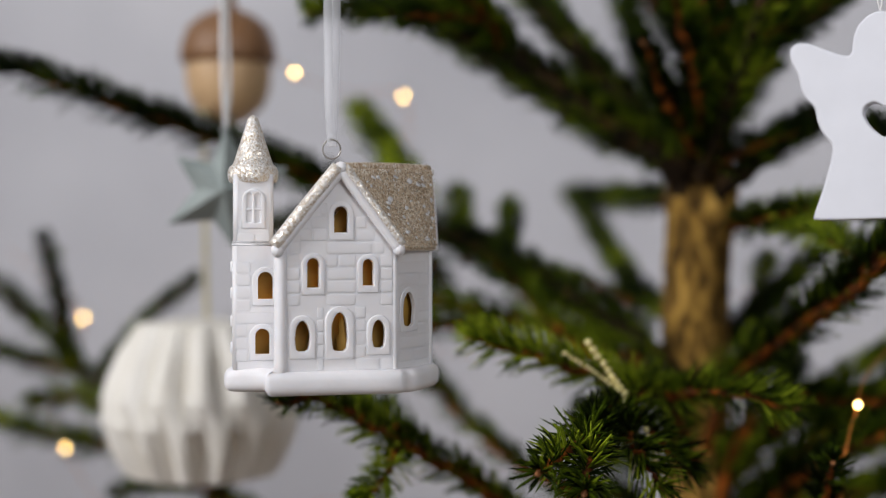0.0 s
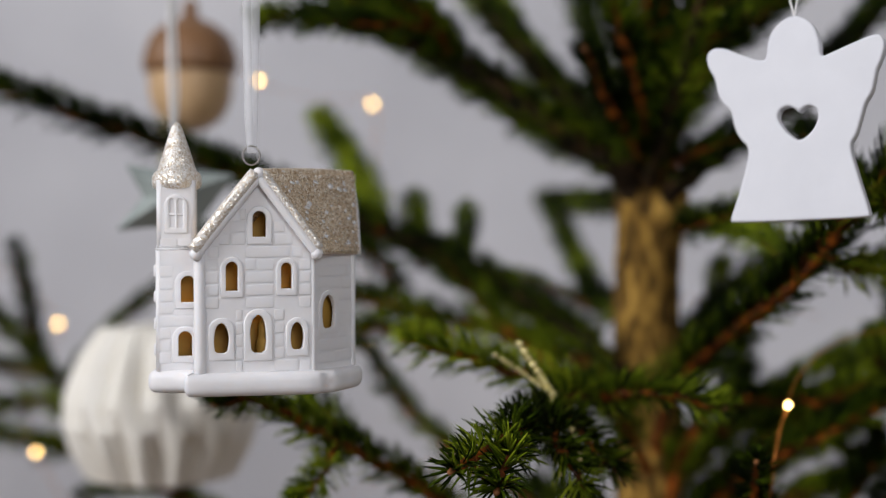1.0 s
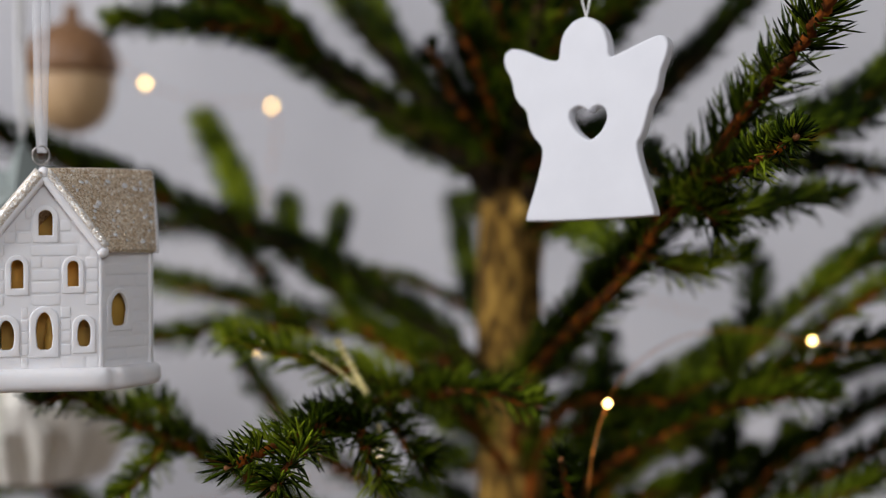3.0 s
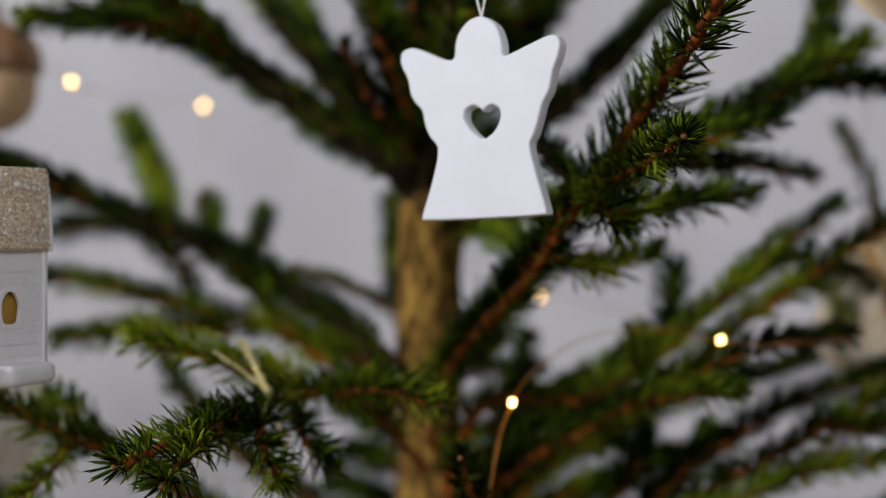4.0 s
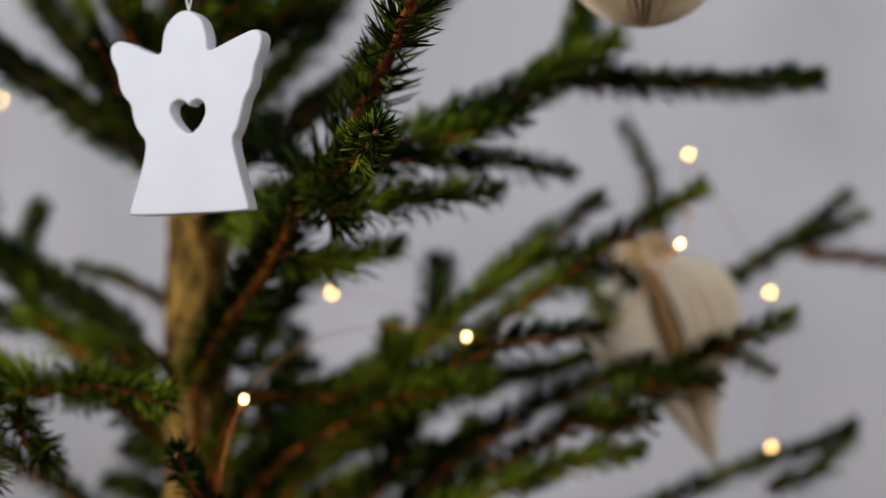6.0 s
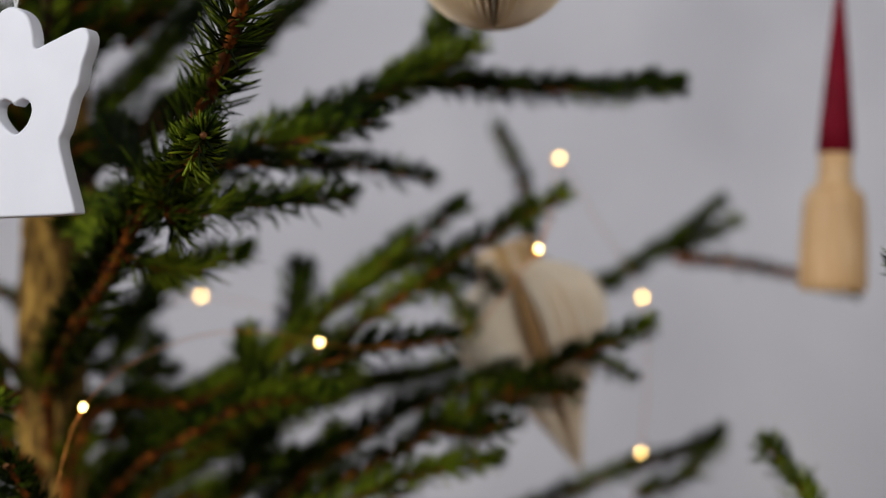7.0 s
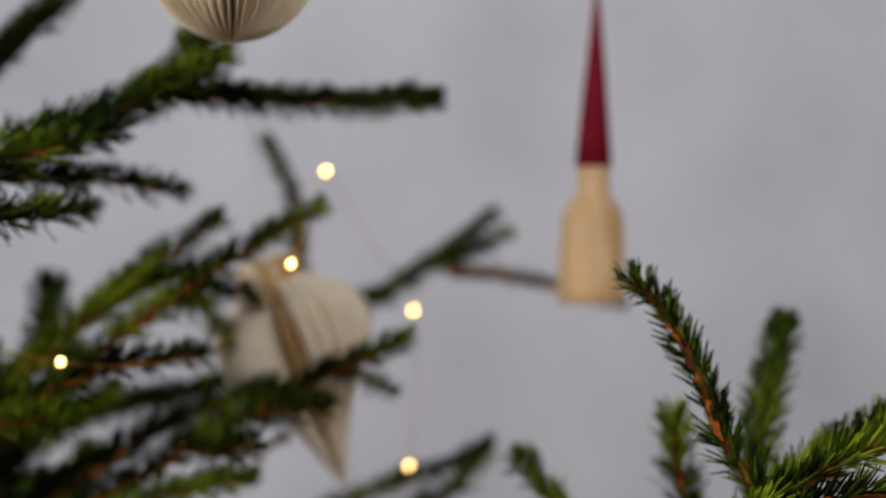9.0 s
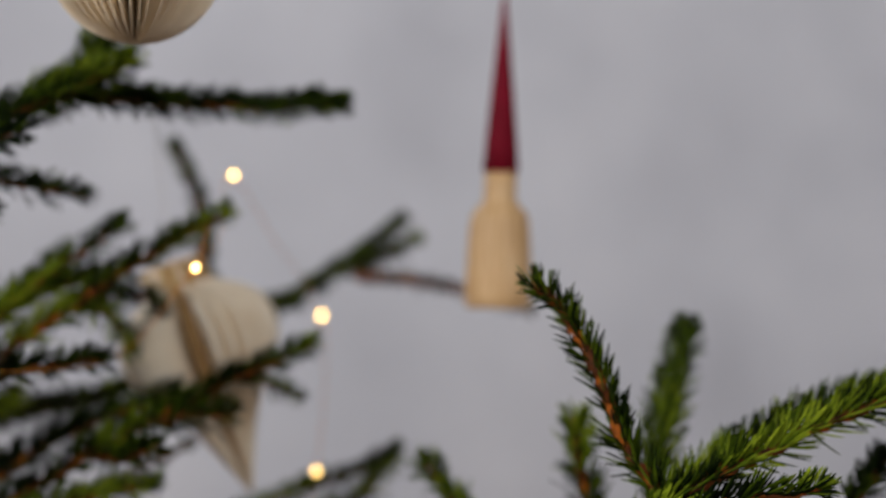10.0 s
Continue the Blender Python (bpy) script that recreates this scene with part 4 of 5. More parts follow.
    def shaft(x0, x1, s, low, high, holes):
        rr = 0.0016
        first = None
        for p, q in (((x0, -s), (x1, -s)), ((x1, -s), (x1, s)), ((x1, s), (x0, s)), ((x0, s), (x0, -s))):
            m, n = wall_frame(corner(*p), corner(*q))
            m = m @ Matrix.Translation((0, 0, -thick))
            wall = place_mesh("tower_wall", plate_mesh([(rr, low), (n - rr, low), (n - rr, high), (rr, high)], [] if first else holes, thick, 0.00005, m), CERAMIC, h, smooth=False)
            first = first or (wall, m @ Matrix.Translation((0, 0, thick)), n)
        for x, y in ((x0 + rr, -s + rr), (x1 - rr, -s + rr), (x1 - rr, s - rr), (x0 + rr, s - rr)):
            bm = bmesh.new()
            lathe(bm, [(rr, low), (rr, high)], (*corner(x, y), 1.1), 20)
            part("tower_corner", bm, CERAMIC, h)
        return first

    tw = [arch(0.0111, -0.0170, -0.0078, 0.0050), arch(0.0101, -0.0357, -0.0271, 0.0048)]
    tower, face, n = shaft(-0.0071, 0.0098, 0.0078, -0.043, 0.0010, tw)
    gaps = [window_frame(tower, face, o, 0.0020, 0.0018, 0.0022) for o in tw]
    bricks(tower, face, n, -0.0385, 0.0, gaps, None, 8)
    for z in (-0.0060, -0.0150, -0.0245, -0.0335):
        bm = bmesh.new()
        box(bm, (-0.0078, -0.0066, z - 0.0021), (-0.0060, -0.0030, z + 0.0021), 0.0007)
        bmesh.ops.rotate(bm, cent=(0, 0, 0), matrix=rot, verts=bm.verts)
        bmesh.ops.translate(bm, verts=bm.verts, vec=(tx, ty, 1.1))
        part("quoin", bm, CERAMIC, h)
    tower, face, n = shaft(-0.0068, 0.0068, 0.0068, 0.0010, 0.0255, [])
    blind = arch(0.0068, 0.0070, 0.0205, 0.0080, n=14)
    lancets = [arch(x, 0.0090, 0.0190, 0.0020) for x in (0.0054, 0.0082)]
    place_mesh("blind_window", plate_mesh(blind, lancets, 0.0006, 0.0004, face), CERAMIC, tower)
    bm = bmesh.new()
    box(bm, (0.0042, 0.0131, -0.0002), (0.0094, 0.0139, 0.00045), 0.0002)
    bm.transform(face)
    part("glazing_bar", bm, CERAMIC, tower)
    bricks(tower, face, n, 0.0012, 0.0060, [], None, 12)
    bm = bmesh.new()
    lathe(bm, [(0.0094, -0.0002), (0.0103, 0.0010), (0.0103, 0.0020), (0.0094, 0.0030)], (tx, ty, 1.1), 4, (0, 0, 1))
    bmesh.ops.rotate(bm, cent=(tx, ty, 1.1), matrix=Matrix.Rotation(a + math.pi / 4, 3, "Z"), verts=bm.verts)
    bmesh.ops.bevel(bm, geom=bm.edges[:], offset=0.0009, segments=3, affect="EDGES")
    part("string_course", bm, CERAMIC, h)
    bm = bmesh.new()
    lathe(bm, [(0.0070, 0.0225), (0.0082, 0.0231), (0.0087, 0.0246), (0.0087, 0.0266), (0.0081, 0.0282), (0.0069, 0.0291), (0.0058, 0.0324), (0.0043, 0.0370), (0.0029, 0.0414), (0.0019, 0.0445), (0.0011, 0.0457), (0.0002, 0.0462)], (tx, ty, 1.1), 40)
    part("spire", bm, PALE_GLITTER, h, "champagne glitter spire")
    # Plinth.
    plan = closed_line([(-0.0572, 0.4582), (-0.0350, 0.4640), (-0.0132, 0.4688), (-0.0118, 0.4735), (-0.0080, 0.4752), (-0.0008, 0.4985), (-0.0030, 0.5045), (-0.0720, 0.5030), (-0.0750, 0.4990), (-0.0750, 0.4790), (-0.0728, 0.4748), (-0.0610, 0.4742), (-0.0590, 0.4722), (-0.0586, 0.4600)], 2)
    place_mesh("plinth", plate_mesh(plan, [], 0.0040, 0.0029, Matrix.Translation((0, 0, 1.0555))), CERAMIC, h)
    # Added plates behind the windows, amber for the warm glow, and the small lamp.
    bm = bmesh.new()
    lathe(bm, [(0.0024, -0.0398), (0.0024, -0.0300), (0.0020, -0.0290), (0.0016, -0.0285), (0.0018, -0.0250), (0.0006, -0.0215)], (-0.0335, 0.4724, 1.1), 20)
    part("tea_light", bm, GLOW_AMBER, h, "amber tea light inside")
    bm = bmesh.new()
    lathe(bm, [(0.0003, -0.0012), (0.0008, -0.0006), (0.0009, 0.0002), (0.0003, 0.0014)], (-0.0335, 0.4724, 1.0795), 10)
    part("tea_light_bulb", bm, TEA_BULB, h, "dim amber bulb")
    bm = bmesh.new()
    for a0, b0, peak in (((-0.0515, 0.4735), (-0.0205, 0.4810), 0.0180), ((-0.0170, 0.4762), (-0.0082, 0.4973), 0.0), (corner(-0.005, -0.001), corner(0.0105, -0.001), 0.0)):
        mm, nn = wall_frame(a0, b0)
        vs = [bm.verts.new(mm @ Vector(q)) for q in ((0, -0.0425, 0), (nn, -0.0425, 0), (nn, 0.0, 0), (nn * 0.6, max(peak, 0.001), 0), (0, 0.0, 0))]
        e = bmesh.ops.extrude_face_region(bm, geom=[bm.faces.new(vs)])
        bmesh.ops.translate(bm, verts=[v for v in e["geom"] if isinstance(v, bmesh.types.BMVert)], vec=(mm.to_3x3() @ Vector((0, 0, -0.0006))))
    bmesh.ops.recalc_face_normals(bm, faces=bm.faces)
    part("lining", bm, GLOW_AMBER, h, "added plates behind the windows, amber for the inner glow", smooth=False)
    # First the tea light's lamp, then one added to brighten the tower windows.
    for at, w in (((-0.0335, 0.4712, 1.0900), 0.0007), ((*corner(0.003, -0.0035), 1.0790), 0.0004)):
        d = bpy.data.lights.new("tea_light_glow", "POINT")
        d.energy, d.color, d.shadow_soft_size = w, (1.0, 0.55, 0.16), 0.002
        new("tea_light_glow", d).location = at
    # Hanging ring.
    ring = [(-0.0376 + 0.0030 * math.cos(t), 0.4745, 1.1337 + 0.0033 * math.sin(t)) for t in np.linspace(0, 2 * math.pi, 25)]
    me = tube_mesh("ring", np.array(ring), 0.00030, 8)
    place_mesh("ring", me, STEEL, h, "thin wire ring")


house()


def ribbon(name, strands, width, mat, label, category="ribbon", thick=0.00025):
    """A hanging ribbon or thread of one or more strands."""
    top = thing(name, strands[0][0], label, category)
    for pts in strands:
        line = smooth_line(pts, 10)
        bm = bmesh.new()
        rows = []
        for i, p in enumerate(line):
            tw = 0.25 * math.sin(i * 0.35)
            u, v = Vector((math.cos(tw), math.sin(tw), 0)) * width / 2, Vector((-math.sin(tw), math.cos(tw), 0)) * thick / 2
            p = Vector(p)
            rows.append([bm.verts.new(p + a * u + b * v) for a, b in ((-1, -1), (1, -1), (1, 1), (-1, 1))])
        for lo, hi in zip(rows, rows[1:]):
            for i in range(4):
                j = (i + 1) % 4
                bm.faces.new((lo[i], lo[j], hi[j], hi[i]))
        bm.faces.new(rows[0][::-1]), bm.faces.new(rows[-1])
        part("strand", bm, mat, top)
    return top


ribbon("house_ribbon", [[(-0.0375, 0.4745, 1.1345), (-0.0385, 0.4742, 1.150), (-0.0388, 0.474, 1.18), (-0.0385, 0.474, 1.215), (-0.036, 0.476, 1.30)], [(-0.0372, 0.4750, 1.1345), (-0.0368, 0.4755, 1.150), (-0.0362, 0.476, 1.18), (-0.0365, 0.4765, 1.215), (-0.036, 0.477, 1.30)]], 0.0030, ORGANZA, "sheer white ribbon that holds the ceramic house")


# The angel.
def angel():
    m = Matrix.Translation((0.1565, 0.493, 1.1)) @ Matrix.Rotation(radians(-24), 4, "Z") @ Matrix.Rotation(radians(90), 4, "X")
    m = m @ Matrix.Translation((0, 0, -0.0036))
    k = 0.001
    body = [(-25.6, 10.0), (22.6, 11.3), (23.3, 12.6), (19.4, 25.3), (16.2, 37.0), (18.6, 40.5), (20.6, 47.5), (21.6, 51.5), (24.2, 55.5), (25.2, 60.5), (25.6, 63.0), (27.6, 67.5), (28.6, 72.0), (27.4, 75.0), (24.4, 75.6), (17.5, 73.0), (9.9, 69.9), (6.3, 68.6), (6.2, 74.5), (4.2, 80.3), (0.2, 83.4), (-3.4, 84.1), (-7.2, 82.8), (-10.8, 79.2), (-12.3, 75.0), (-12.7, 68.6), (-16.5, 69.0), (-22.0, 71.4), (-27.5, 73.9), (-31.5, 74.4), (-34.0, 73.0), (-34.7, 70.6), (-34.0, 67.0), (-31.5, 63.0), (-30.6, 57.0), (-28.6, 53.6), (-25.6, 51.0), (-24.8, 45.5), (-22.8, 41.0), (-18.8, 36.8), (-21.7, 24.5), (-26.2, 11.4)]
    heart = [(-1.2, 38.8), (-6.0, 42.6), (-8.9, 47.0), (-8.4, 50.4), (-5.2, 52.0), (-2.4, 50.6), (-1.4, 49.2), (0.2, 51.0), (2.4, 51.8), (5.0, 50.4), (5.6, 47.0), (3.4, 42.3)]
    mesh = plate_mesh([(x * k, y * k) for x, y in closed_line(body)], [[(x * k, y * k) for x, y in closed_line(heart)]], 0.0036, 0.0009, m)
    tagged(place_mesh("angel_ornament", mesh, ANGEL_WHITE, None, "flat white ceramic angel with a heart cutout, hanging before the trunk", smooth=False), "", "ornament")
    t = m @ Vector((-0.0033, 0.0838, 0))
    ribbon("angel_string", [[t, t + Vector((0.002, 0.001, 0.012)), t + Vector((0.004, 0.004, 0.06))], [t, t + Vector((-0.002, 0.001, 0.012)), t + Vector((0.003, 0.005, 0.06))]], 0.0007, THREAD, "thin white string that holds the angel", "string", 0.0006)


angel()


# Ornaments farther back.
def acorn():
    c, k = Vector((-0.1222, 0.800, 1.2056)), 1.27
    a = thing("acorn_ornament", c, "turned wooden acorn with a darker brown cap", "ornament")
    bm = bmesh.new()
    lathe(bm, [(r * k, h * k) for r, h in ((0.0005, -0.0275), (0.004, -0.0270), (0.010, -0.0245), (0.0155, -0.0195), (0.0185, -0.012), (0.0192, -0.003), (0.0185, 0.002))], c, 40)
    part("nut", bm, ACORN_WOOD, a, "pale wooden nut")
    bm = bmesh.new()
    lathe(bm, [(r * k, h * k) for r, h in ((0.0185, -0.0008), (0.0208, -0.0002), (0.0216, 0.003), (0.0208, 0.009), (0.0178, 0.0165), (0.0115, 0.0215), (0.0050, 0.0242), (0.0036, 0.0255), (0.0030, 0.032), (0.0018, 0.033))], c, 40)
    part("cap", bm, CAP_WOOD, a, "brown stained cap")
    tube("loop", [c + Vector((0, 0, 0.040)), c + Vector((-0.002, 0, 0.06)), c + Vector((-0.004, 0.002, 0.12))], 0.0005, THREAD, a)


acorn()


def star():
    c, r = Vector((-0.0975, 0.640, 1.1262)), 0.0150
    bm = bmesh.new()
    f, b = bm.verts.new(c + Vector((0, -0.0165, 0))), bm.verts.new(c + Vector((0, 0.0125, 0)))
    ring = []
    tips = ((93, 0.0300), (146, 0.0284), (209, 0.0318), (277, 0.0285), (22, 0.0290))
    for i in range(10):
        turn, q = tips[i // 2]
        if i % 2:
            turn, q = (turn + (tips[(i // 2 + 1) % 5][0] - turn) % 360 / 2), r
        a = radians(turn)
        ring.append(bm.verts.new(c + Vector((q * math.cos(a), 0.004 * math.cos(a), q * math.sin(a)))))
    for i in range(10):
        j = (i + 1) % 10
        bm.faces.new((f, ring[j], ring[i])), bm.faces.new((b, ring[i], ring[j]))
    bmesh.ops.recalc_face_normals(bm, faces=bm.faces)
    bmesh.ops.bevel(bm, geom=bm.edges[:], offset=0.0003, segments=1, affect="EDGES")
    tagged(part("star_ornament", bm, STAR_PAPER, None, "folded grey green paper star with five raised points", smooth=False), "", "ornament")
    t = c + Vector((-0.0012, 0, 0.0285))
    ribbon("star_ribbon", [[t, t + Vector((-0.0014, -0.001, 0.02)), t + Vector((-0.0018, -0.001, 0.05)), t + Vector((-0.0016, 0.001, 0.10))], [t, t + Vector((0.0014, 0, 0.02)), t + Vector((0.0004, 0, 0.05)), t + Vector((-0.0010, 0.001, 0.10))]], 0.0021, THREAD, "white cotton ribbon that holds the paper star")


star()


def paper_ball():
    c = Vector((-0.1290, 0.750, 1.0195))
    n = 15
    first = radians(-79)
    # Rings of radius and height; the folds stand on the pleats above the waist and between them below it.
    upper = [(0.0060, 0.0440), (0.0330, 0.0412), (0.0440, 0.0260), (0.0500, 0.0120), (0.0525, 0.0025)]
    lower = [(0.0520, -0.0110), (0.0480, -0.0240), (0.0395, -0.0390), (0.0080, -0.0450)]
    ball = thing("paper_ball_ornament", c, "white folded paper ball with pleated facets", "ornament")
    step = 2 * math.pi / n
    flat = 0.075
    for g in range(n):
        bm = bmesh.new()
        rows = []
        for i, (r, h) in enumerate(upper + lower):
            below = i >= len(upper)
            fold = (0.97, 0.92, 0.86, 0.85, 0.90)[i] if not below else (0.90, 0.81, 0.83, 0.97)[i - len(upper)]
            row = []
            for k in (0.0, flat, 0.5 - flat, 0.5, 0.5 + flat, 1 - flat, 1.0):
                near = abs(k - 0.5) if below else min(k, 1 - k)
                q = r * (1.0 if near < flat + 0.01 else fold + (0.05 if near < 0.45 else 0.0))
                a = first + (g + k) * step
                row.append(bm.verts.new(c + Vector((q * math.cos(a), q * math.sin(a), h))))
            row.append(bm.verts.new(c + Vector((0, 0, h * 0.96))))
            rows.append(row)
        for lo, hi in zip(rows, rows[1:]):
            for k in range(8):
                j = (k + 1) % 8
                bm.faces.new((lo[k], lo[j], hi[j], hi[k]))
        bm.faces.new(rows[0]), bm.faces.new(rows[-1][::-1])
        bmesh.ops.recalc_face_normals(bm, faces=bm.faces)
        part("pleat", bm, PAPER, ball, smooth=False)
    ribbon("ball_cord", [[c + Vector((0.003, 0, 0.042)), c + Vector((0.0025, -0.002, 0.09)), c + Vector((0.002, -0.004, 0.155))]], 0.0026, YELLOW_THREAD, "pale yellow cord that holds the paper ball", "cord", 0.0012)


paper_ball()


def fan_ball():
    c, R = Vector((0.3315, 0.548, 1.2228)), 0.0345
    top = thing("paper_fan_ball", c, "cream paper ball of many thin upright leaves", "ornament")
    leaves = 44
    bm = bmesh.new()
    prof = [(R * math.sin(t), -R * math.cos(t)) for t in np.linspace(0.02, math.pi - 0.02, 22)]
    sheet = bpy.data.meshes.new("leaf")
    lo, hi = [], []
    for r, h in prof:
        lo.append((bm.verts.new((0.001, -0.0002, h)), bm.verts.new((max(r, 0.0015), -0.0002, h))))
        hi.append((bm.verts.new((0.001, 0.0002, h)), bm.verts.new((max(r, 0.0015), 0.0002, h))))
    for i in range(len(prof) - 1):
        bm.faces.new((lo[i][0], lo[i][1], lo[i + 1][1], lo[i + 1][0]))
        bm.faces.new((hi[i][0], hi[i + 1][0], hi[i + 1][1], hi[i][1]))
        bm.faces.new((lo[i][1], hi[i][1], hi[i + 1][1], lo[i + 1][1]))
    bm.to_mesh(sheet)
    bm.free()
    sheet.materials.append(CREAM_PAPER)
    r = random.Random(2)
    for i in range(leaves):
        ob = new("leaf", sheet)
        ob.parent = top
        ob.rotation_euler = (r.uniform(-0.01, 0.01), r.uniform(-0.01, 0.01), 2 * math.pi * (i + r.uniform(-0.22, 0.22)) / leaves)
    tube("thread", [c + Vector((0, 0, R)), c + Vector((0, 0.001, R + 0.03)), c + Vector((0, 0.002, R + 0.08))], 0.0004, THREAD, top)


fan_ball()


def paper_drop():
    top, tip = Vector((0.3670, 0.740, 1.0985)), Vector((0.4080, 0.740, 0.9830))
    axis = (top - tip).normalized()
    turn = Vector((0, 0, 1)).rotation_difference(axis).to_matrix()
    L = (top - tip).length
    prof = smooth_line([(0.0006, 0.0, 0), (0.0058, 0.10, 0), (0.0110, 0.20, 0), (0.0170, 0.31, 0), (0.0255, 0.42, 0), (0.0360, 0.52, 0), (0.0425, 0.62, 0), (0.0440, 0.71, 0), (0.0415, 0.79, 0), (0.0355, 0.85, 0), (0.0275, 0.895, 0), (0.0205, 0.930, 0), (0.0168, 0.960, 0), (0.0160, 0.99, 0), (0.0172, 1.04, 0)], 3)
    thg = thing("paper_drop_ornament", tip, "beige folded paper drop with a pointed lower end", "ornament")
    # Leaves round the drop: puffed lobes and, between them, a fan of narrow folds.
    edges = [(152, 1.0), (176, 0.97), (256, 1.05), (262, 0.91), (268, 0.86), (281, 1.02), (294, 0.95), (305, 1.0), (318, 0.96), (334, 1.02), (408, 1.02), (470, 1.0), (512, 0.98)]
    for (lo_a, _), (hi_a, low) in zip(edges, edges[1:]):
        bm = bmesh.new()
        rows = []
        half = radians(hi_a - lo_a) / 2
        a0 = radians(lo_a + hi_a) / 2
        dip = 0.12 + 0.32 * min(1, half / 0.6)
        for r, h, _ in prof:
            row = []
            for k in range(9):
                s = (k - 4) / 4
                q = max(r * (low if r > 0.016 else 1.0) * (1 - dip * abs(s) ** 2.4), 0.0004)
                a = a0 + half * 0.97 * s
                row.append(bm.verts.new(tip + turn @ Vector((q * math.cos(a), q * math.sin(a), h * L))))
            row.append(bm.verts.new(tip + turn @ Vector((0.0002 * math.cos(a0), 0.0002 * math.sin(a0), h * L))))
            rows.append(row)
        for lo, hi in zip(rows, rows[1:]):
            for k in range(10):
                j = (k + 1) % 10
                bm.faces.new((lo[k], lo[j], hi[j], hi[k]))
        bm.faces.new(rows[0][::-1]), bm.faces.new(rows[-1])
        # Sunk folds are browner: the crease's shade is in their colour.
        part("leaf", bm, TUFT_AND_CREASE_BEIGE if low < 0.92 else CREAM_PAPER, thg)
    # The gathered, crumpled tuft above the lobes.
    r = random.Random(6)
    bm = bmesh.new()
    rings = []
    for h, q in ((0.925, 0.0178), (0.955, 0.0182), (0.99, 0.0172), (1.03, 0.0180), (1.055, 0.0150)):
        rings.append([bm.verts.new(tip + turn @ Vector((q * (1 - 0.12 * (k % 2)) * r.uniform(0.95, 1.05) * math.cos(k * math.pi / 10), q * (1 - 0.12 * (k % 2)) * r.uniform(0.95, 1.05) * math.sin(k * math.pi / 10), h * L))) for k in range(20)])
    for lo, hi in zip(rings, rings[1:]):
        for k in range(20):
            j = (k + 1) % 20
            bm.faces.new((lo[k], lo[j], hi[j], hi[k]))
    bm.faces.new(rings[0][::-1]), bm.faces.new(rings[-1])
    part("tuft", bm, TUFT_AND_CREASE_BEIGE, thg, "gathered beige paper tuft")
    tube("thread", [top, top + Vector((-0.008, -0.02, 0.04)), top + Vector((-0.016, -0.05, 0.085))], 0.0005, THREAD, thg)


paper_drop()


def figure():
    b = Vector((0.5328, 0.700, 1.0808))
    g = thing("wooden_figure", b, "turned pale wooden peg figure with tall dark red cone hat", "ornament")
    axis = (0.025, 0, 1)
    bm = bmesh.new()
    lathe(bm, [(0.0163, 0.0), (0.0176, 0.0012), (0.0177, 0.008), (0.0170, 0.030), (0.0161, 0.044), (0.0150, 0.0500), (0.0118, 0.0540), (0.0092, 0.0565), (0.0086, 0.0610), (0.0086, 0.0755)], b, 44, axis)
    part("body", bm, PALE_WOOD, g)
    bm = bmesh.new()
    lathe(bm, [(0.0070, 0.0722), (0.0093, 0.0724), (0.0097, 0.0735), (0.0086, 0.087), (0.0060, 0.117), (0.0034, 0.144), (0.0013, 0.166), (0.0004, 0.169)], b, 40, axis)
    part("hat", bm, RED_PAINT, g, "dark red cone hat")
    t = b + Vector((0.0042, 0, 0.167))
    tube("thread", [t, t + Vector((0, 0.001, 0.03)), t + Vector((0, 0.002, 0.08))], 0.0004, THREAD, g)


figure()


# Fairy lights.
def led(at, along=(0, 0, 1), group="warm fairy lights in the tree"):
    at = Vector(at)
    g = thing("fairy_light", at, "tiny warm white fairy light on copper wire", "fairy light", group)
    bm = bmesh.new()
    lathe(bm, [(0.0004, -0.0017), (0.0010, -0.0013), (0.00140, -0.0005), (0.00145, 0.0003), (0.0012, 0.0010), (0.0006, 0.0015)], at, 14, along)
    part("bulb", bm, LED, g, "glowing warm bulb")
    tube("lead", [at - Vector(along).normalized() * 0.006, at - Vector(along).normalized() * 0.002 + Vector((0.0004, 0, 0)), at], 0.00028, COPPER, g, "copper lead", 6, 3)


for at in ((-0.0265, 0.9429, 1.2022), (-0.2438, 0.9516, 1.0530), (-0.2343, 0.8706, 0.9768), (0.2643, 0.6201, 1.0596), (0.4045, 0.7859, 1.1552), (0.3656, 0.6356, 1.1018), (0.1975, 0.8600, 1.0740), (0.4646, 0.8290, 1.0743), (0.4523, 0.7847, 0.9862), (0.1685, 0.5704, 1.0367), (-0.0887, 0.84, 1.2056), (0.0384, 1.05, 0.9526), (0.0167, 0.63, 0.9964), (-0.0251, 0.88, 1.0403)):
    led(at, (random.uniform(-0.6, 0.6), random.uniform(-0.4, 0.4), 1))


def wire(name, points, label):
    me = tube_mesh(name, smooth_line(points, 10), 0.00030, 6)
    tagged(place_mesh(name, me, COPPER, None, label), "", "wire")


wire("light_wire", [(0.1560, 0.556, 0.970), (0.1583, 0.560, 0.9936), (0.1620, 0.565, 1.0183), (0.1672, 0.570, 1.0340), (0.1782, 0.590, 1.0477), (0.2075, 0.620, 1.0618), (0.2420, 0.630, 1.0636), (0.2640, 0.622, 1.0590), (0.2919, 0.620, 1.0573), (0.33, 0.63, 1.062), (0.365, 0.637, 1.101)], "thin copper fairy light wire through the branches")
wire("light_wire", [(0.365, 0.637, 1.101), (0.385, 0.70, 1.118), (0.4045, 0.786, 1.155), (0.43, 0.80, 1.12), (0.4646, 0.829, 1.074), (0.460, 0.80, 1.03), (0.4523, 0.785, 0.986), (0.445, 0.78, 0.95)], "thin copper fairy light wire hanging behind paper ornament")
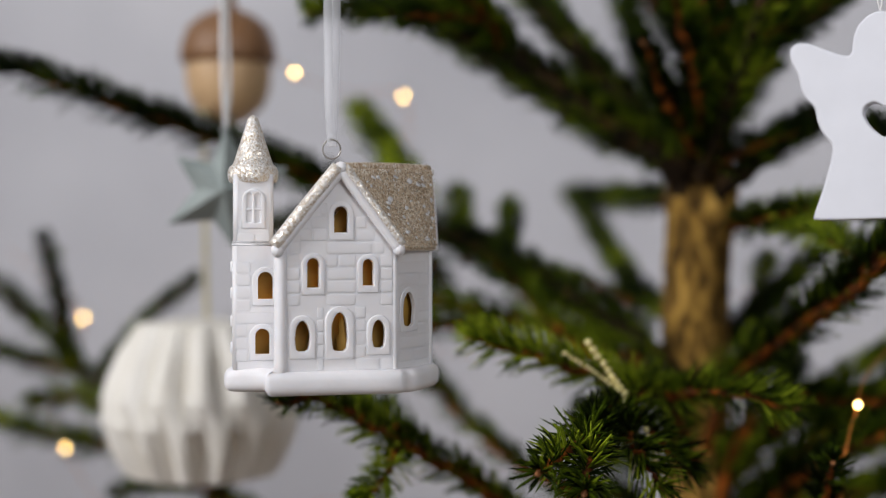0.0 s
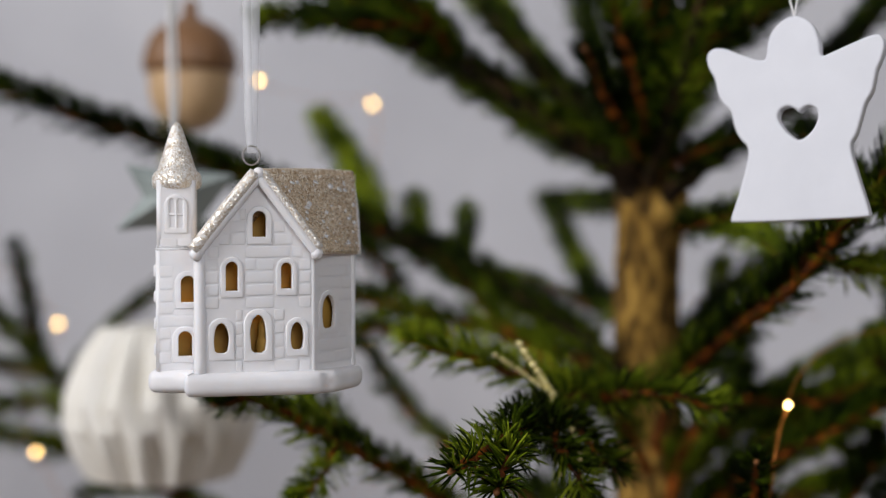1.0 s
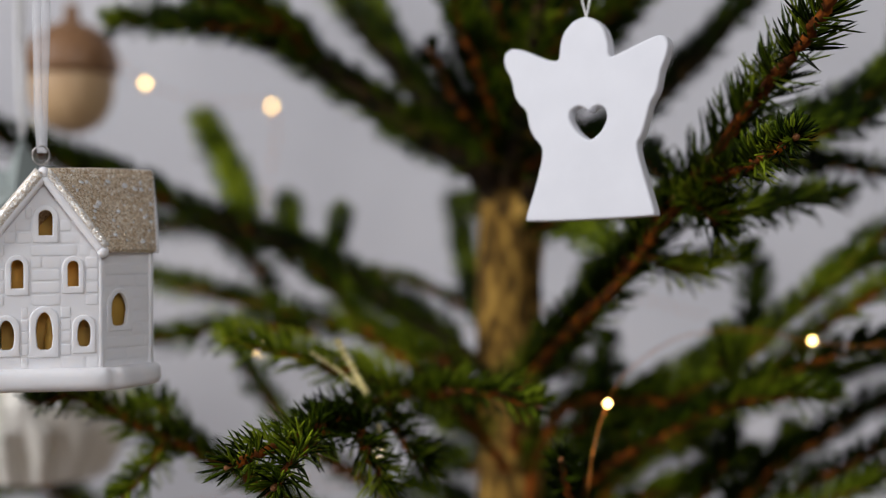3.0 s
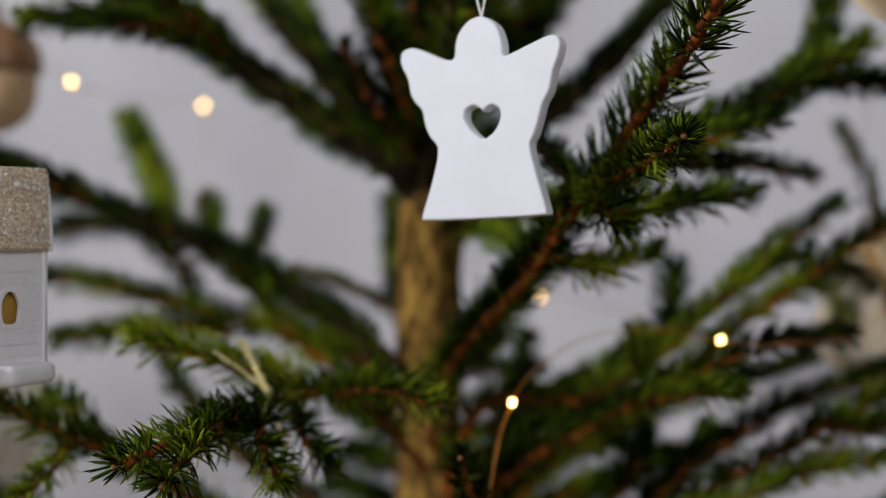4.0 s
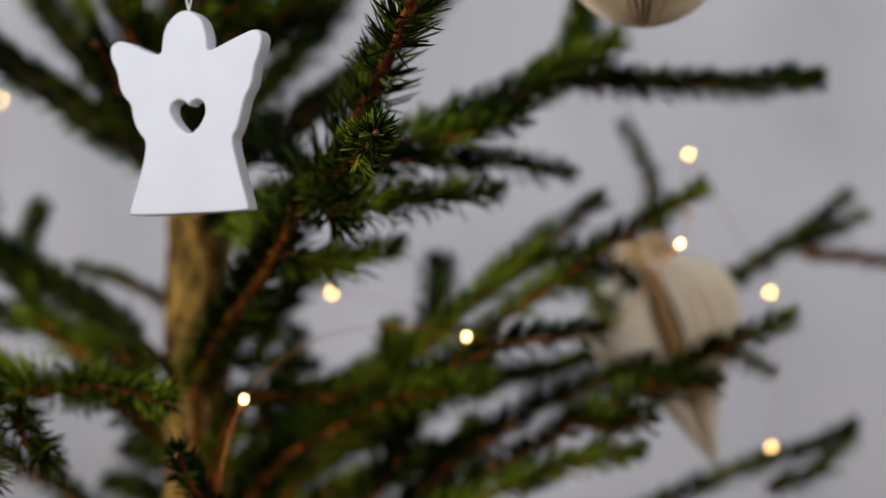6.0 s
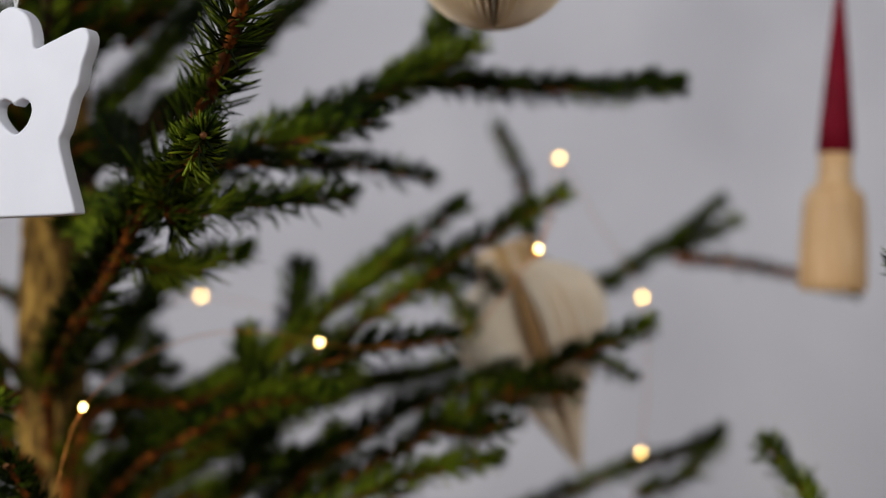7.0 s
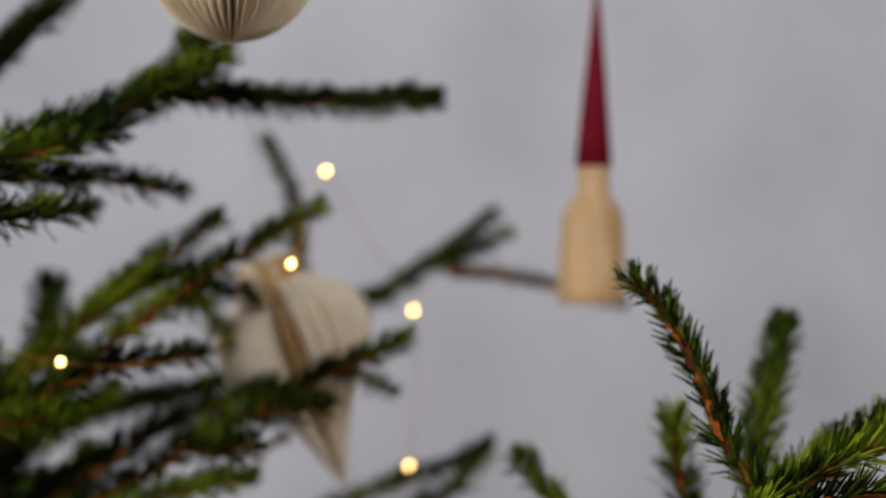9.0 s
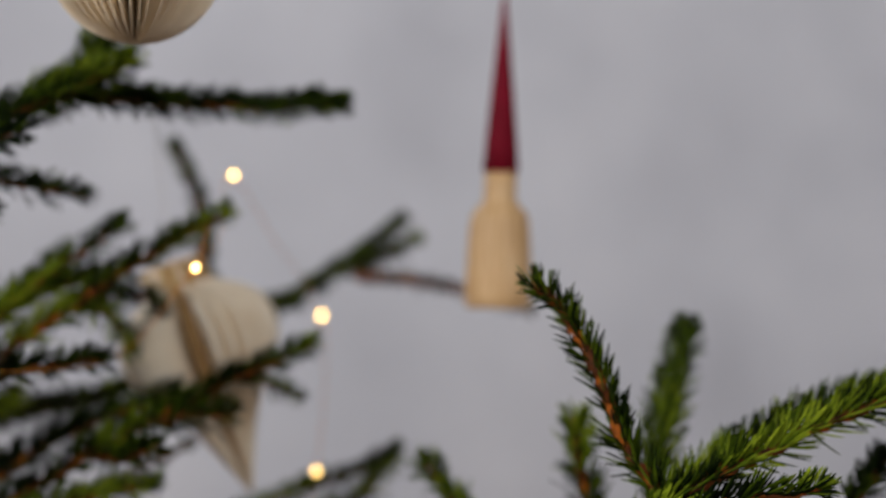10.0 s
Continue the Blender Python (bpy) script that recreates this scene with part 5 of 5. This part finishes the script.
wire("light_wire", [(-0.0251, 0.88, 1.0403), (-0.03, 0.92, 1.12), (-0.0265, 0.9429, 1.2022), (-0.06, 0.94, 1.205), (-0.0887, 0.84, 1.2056), (-0.14, 0.93, 1.25)], "thin copper fairy light wire behind the tree")

wire("light_wire", [(-0.0251, 0.88, 1.0403), (0.03, 0.92, 1.03), (0.12, 0.95, 1.05), (0.1975, 0.86, 1.0741), (0.26, 0.88, 1.06)], "thin copper fairy light wire behind the trunk")
wire("light_wire", [(-0.30, 0.97, 1.10), (-0.2438, 0.9516, 1.0530), (-0.25, 0.90, 1.01), (-0.2343, 0.8706, 0.9768), (-0.19, 0.86, 0.93), (-0.05, 0.93, 0.94), (0.0384, 1.05, 0.9526), (0.03, 0.80, 0.965), (0.0167, 0.63, 0.9964), (0.03, 0.62, 0.96)], "thin copper fairy light wire along the lower branches")


wire("light_wire", [(0.3656, 0.6356, 1.1018), (0.3690, 0.6370, 1.1105), (0.3716, 0.6400, 1.1205)], "thin copper wire twisted round a twig tip")


# Gold bead garland.
def beads():
    g = thing("gold_bead_spray", (0.0702, 0.5448, 1.0438), "thin gold beaded wire sprig caught on a branch", "garland")
    ball = bpy.data.meshes.new("bead")
    bm = bmesh.new()
    bmesh.ops.create_icosphere(bm, subdivisions=2, radius=0.00115)
    bm.to_mesh(ball)
    bm.free()
    ball.materials.append(GOLD)
    for pts, n, s in (([(0.0702, 0.5448, 1.0438), (0.0647, 0.5518, 1.0523), (0.0579, 0.5598, 1.0626)], 9, 1.45), ([(0.0702, 0.5448, 1.0438), (0.0599, 0.5498, 1.0513), (0.0480, 0.5537, 1.0590)], 13, 0.85), ([(0.0702, 0.5448, 1.0438), (0.0696, 0.5372, 1.0319), (0.0725, 0.5323, 1.0144)], 11, 0.75), ([(0.0764, 0.5294, 1.0319), (0.0793, 0.5255, 1.0222), (0.0783, 0.5245, 1.0115)], 8, 0.9)):
        line = smooth_line(pts, 20)
        place_mesh("wire", tube_mesh("wire", line, 0.0002, 6), GOLD, g)
        for i in np.linspace(0, len(line) - 1, n).astype(int):
            ob = new("bead", ball)
            ob.parent = g
            ob.location = Vector(line[i]) - g.location + Vector((random.uniform(-2e-4, 2e-4), 0, random.uniform(-2e-4, 2e-4)))
            ob.scale = (s, s, s)


beads()
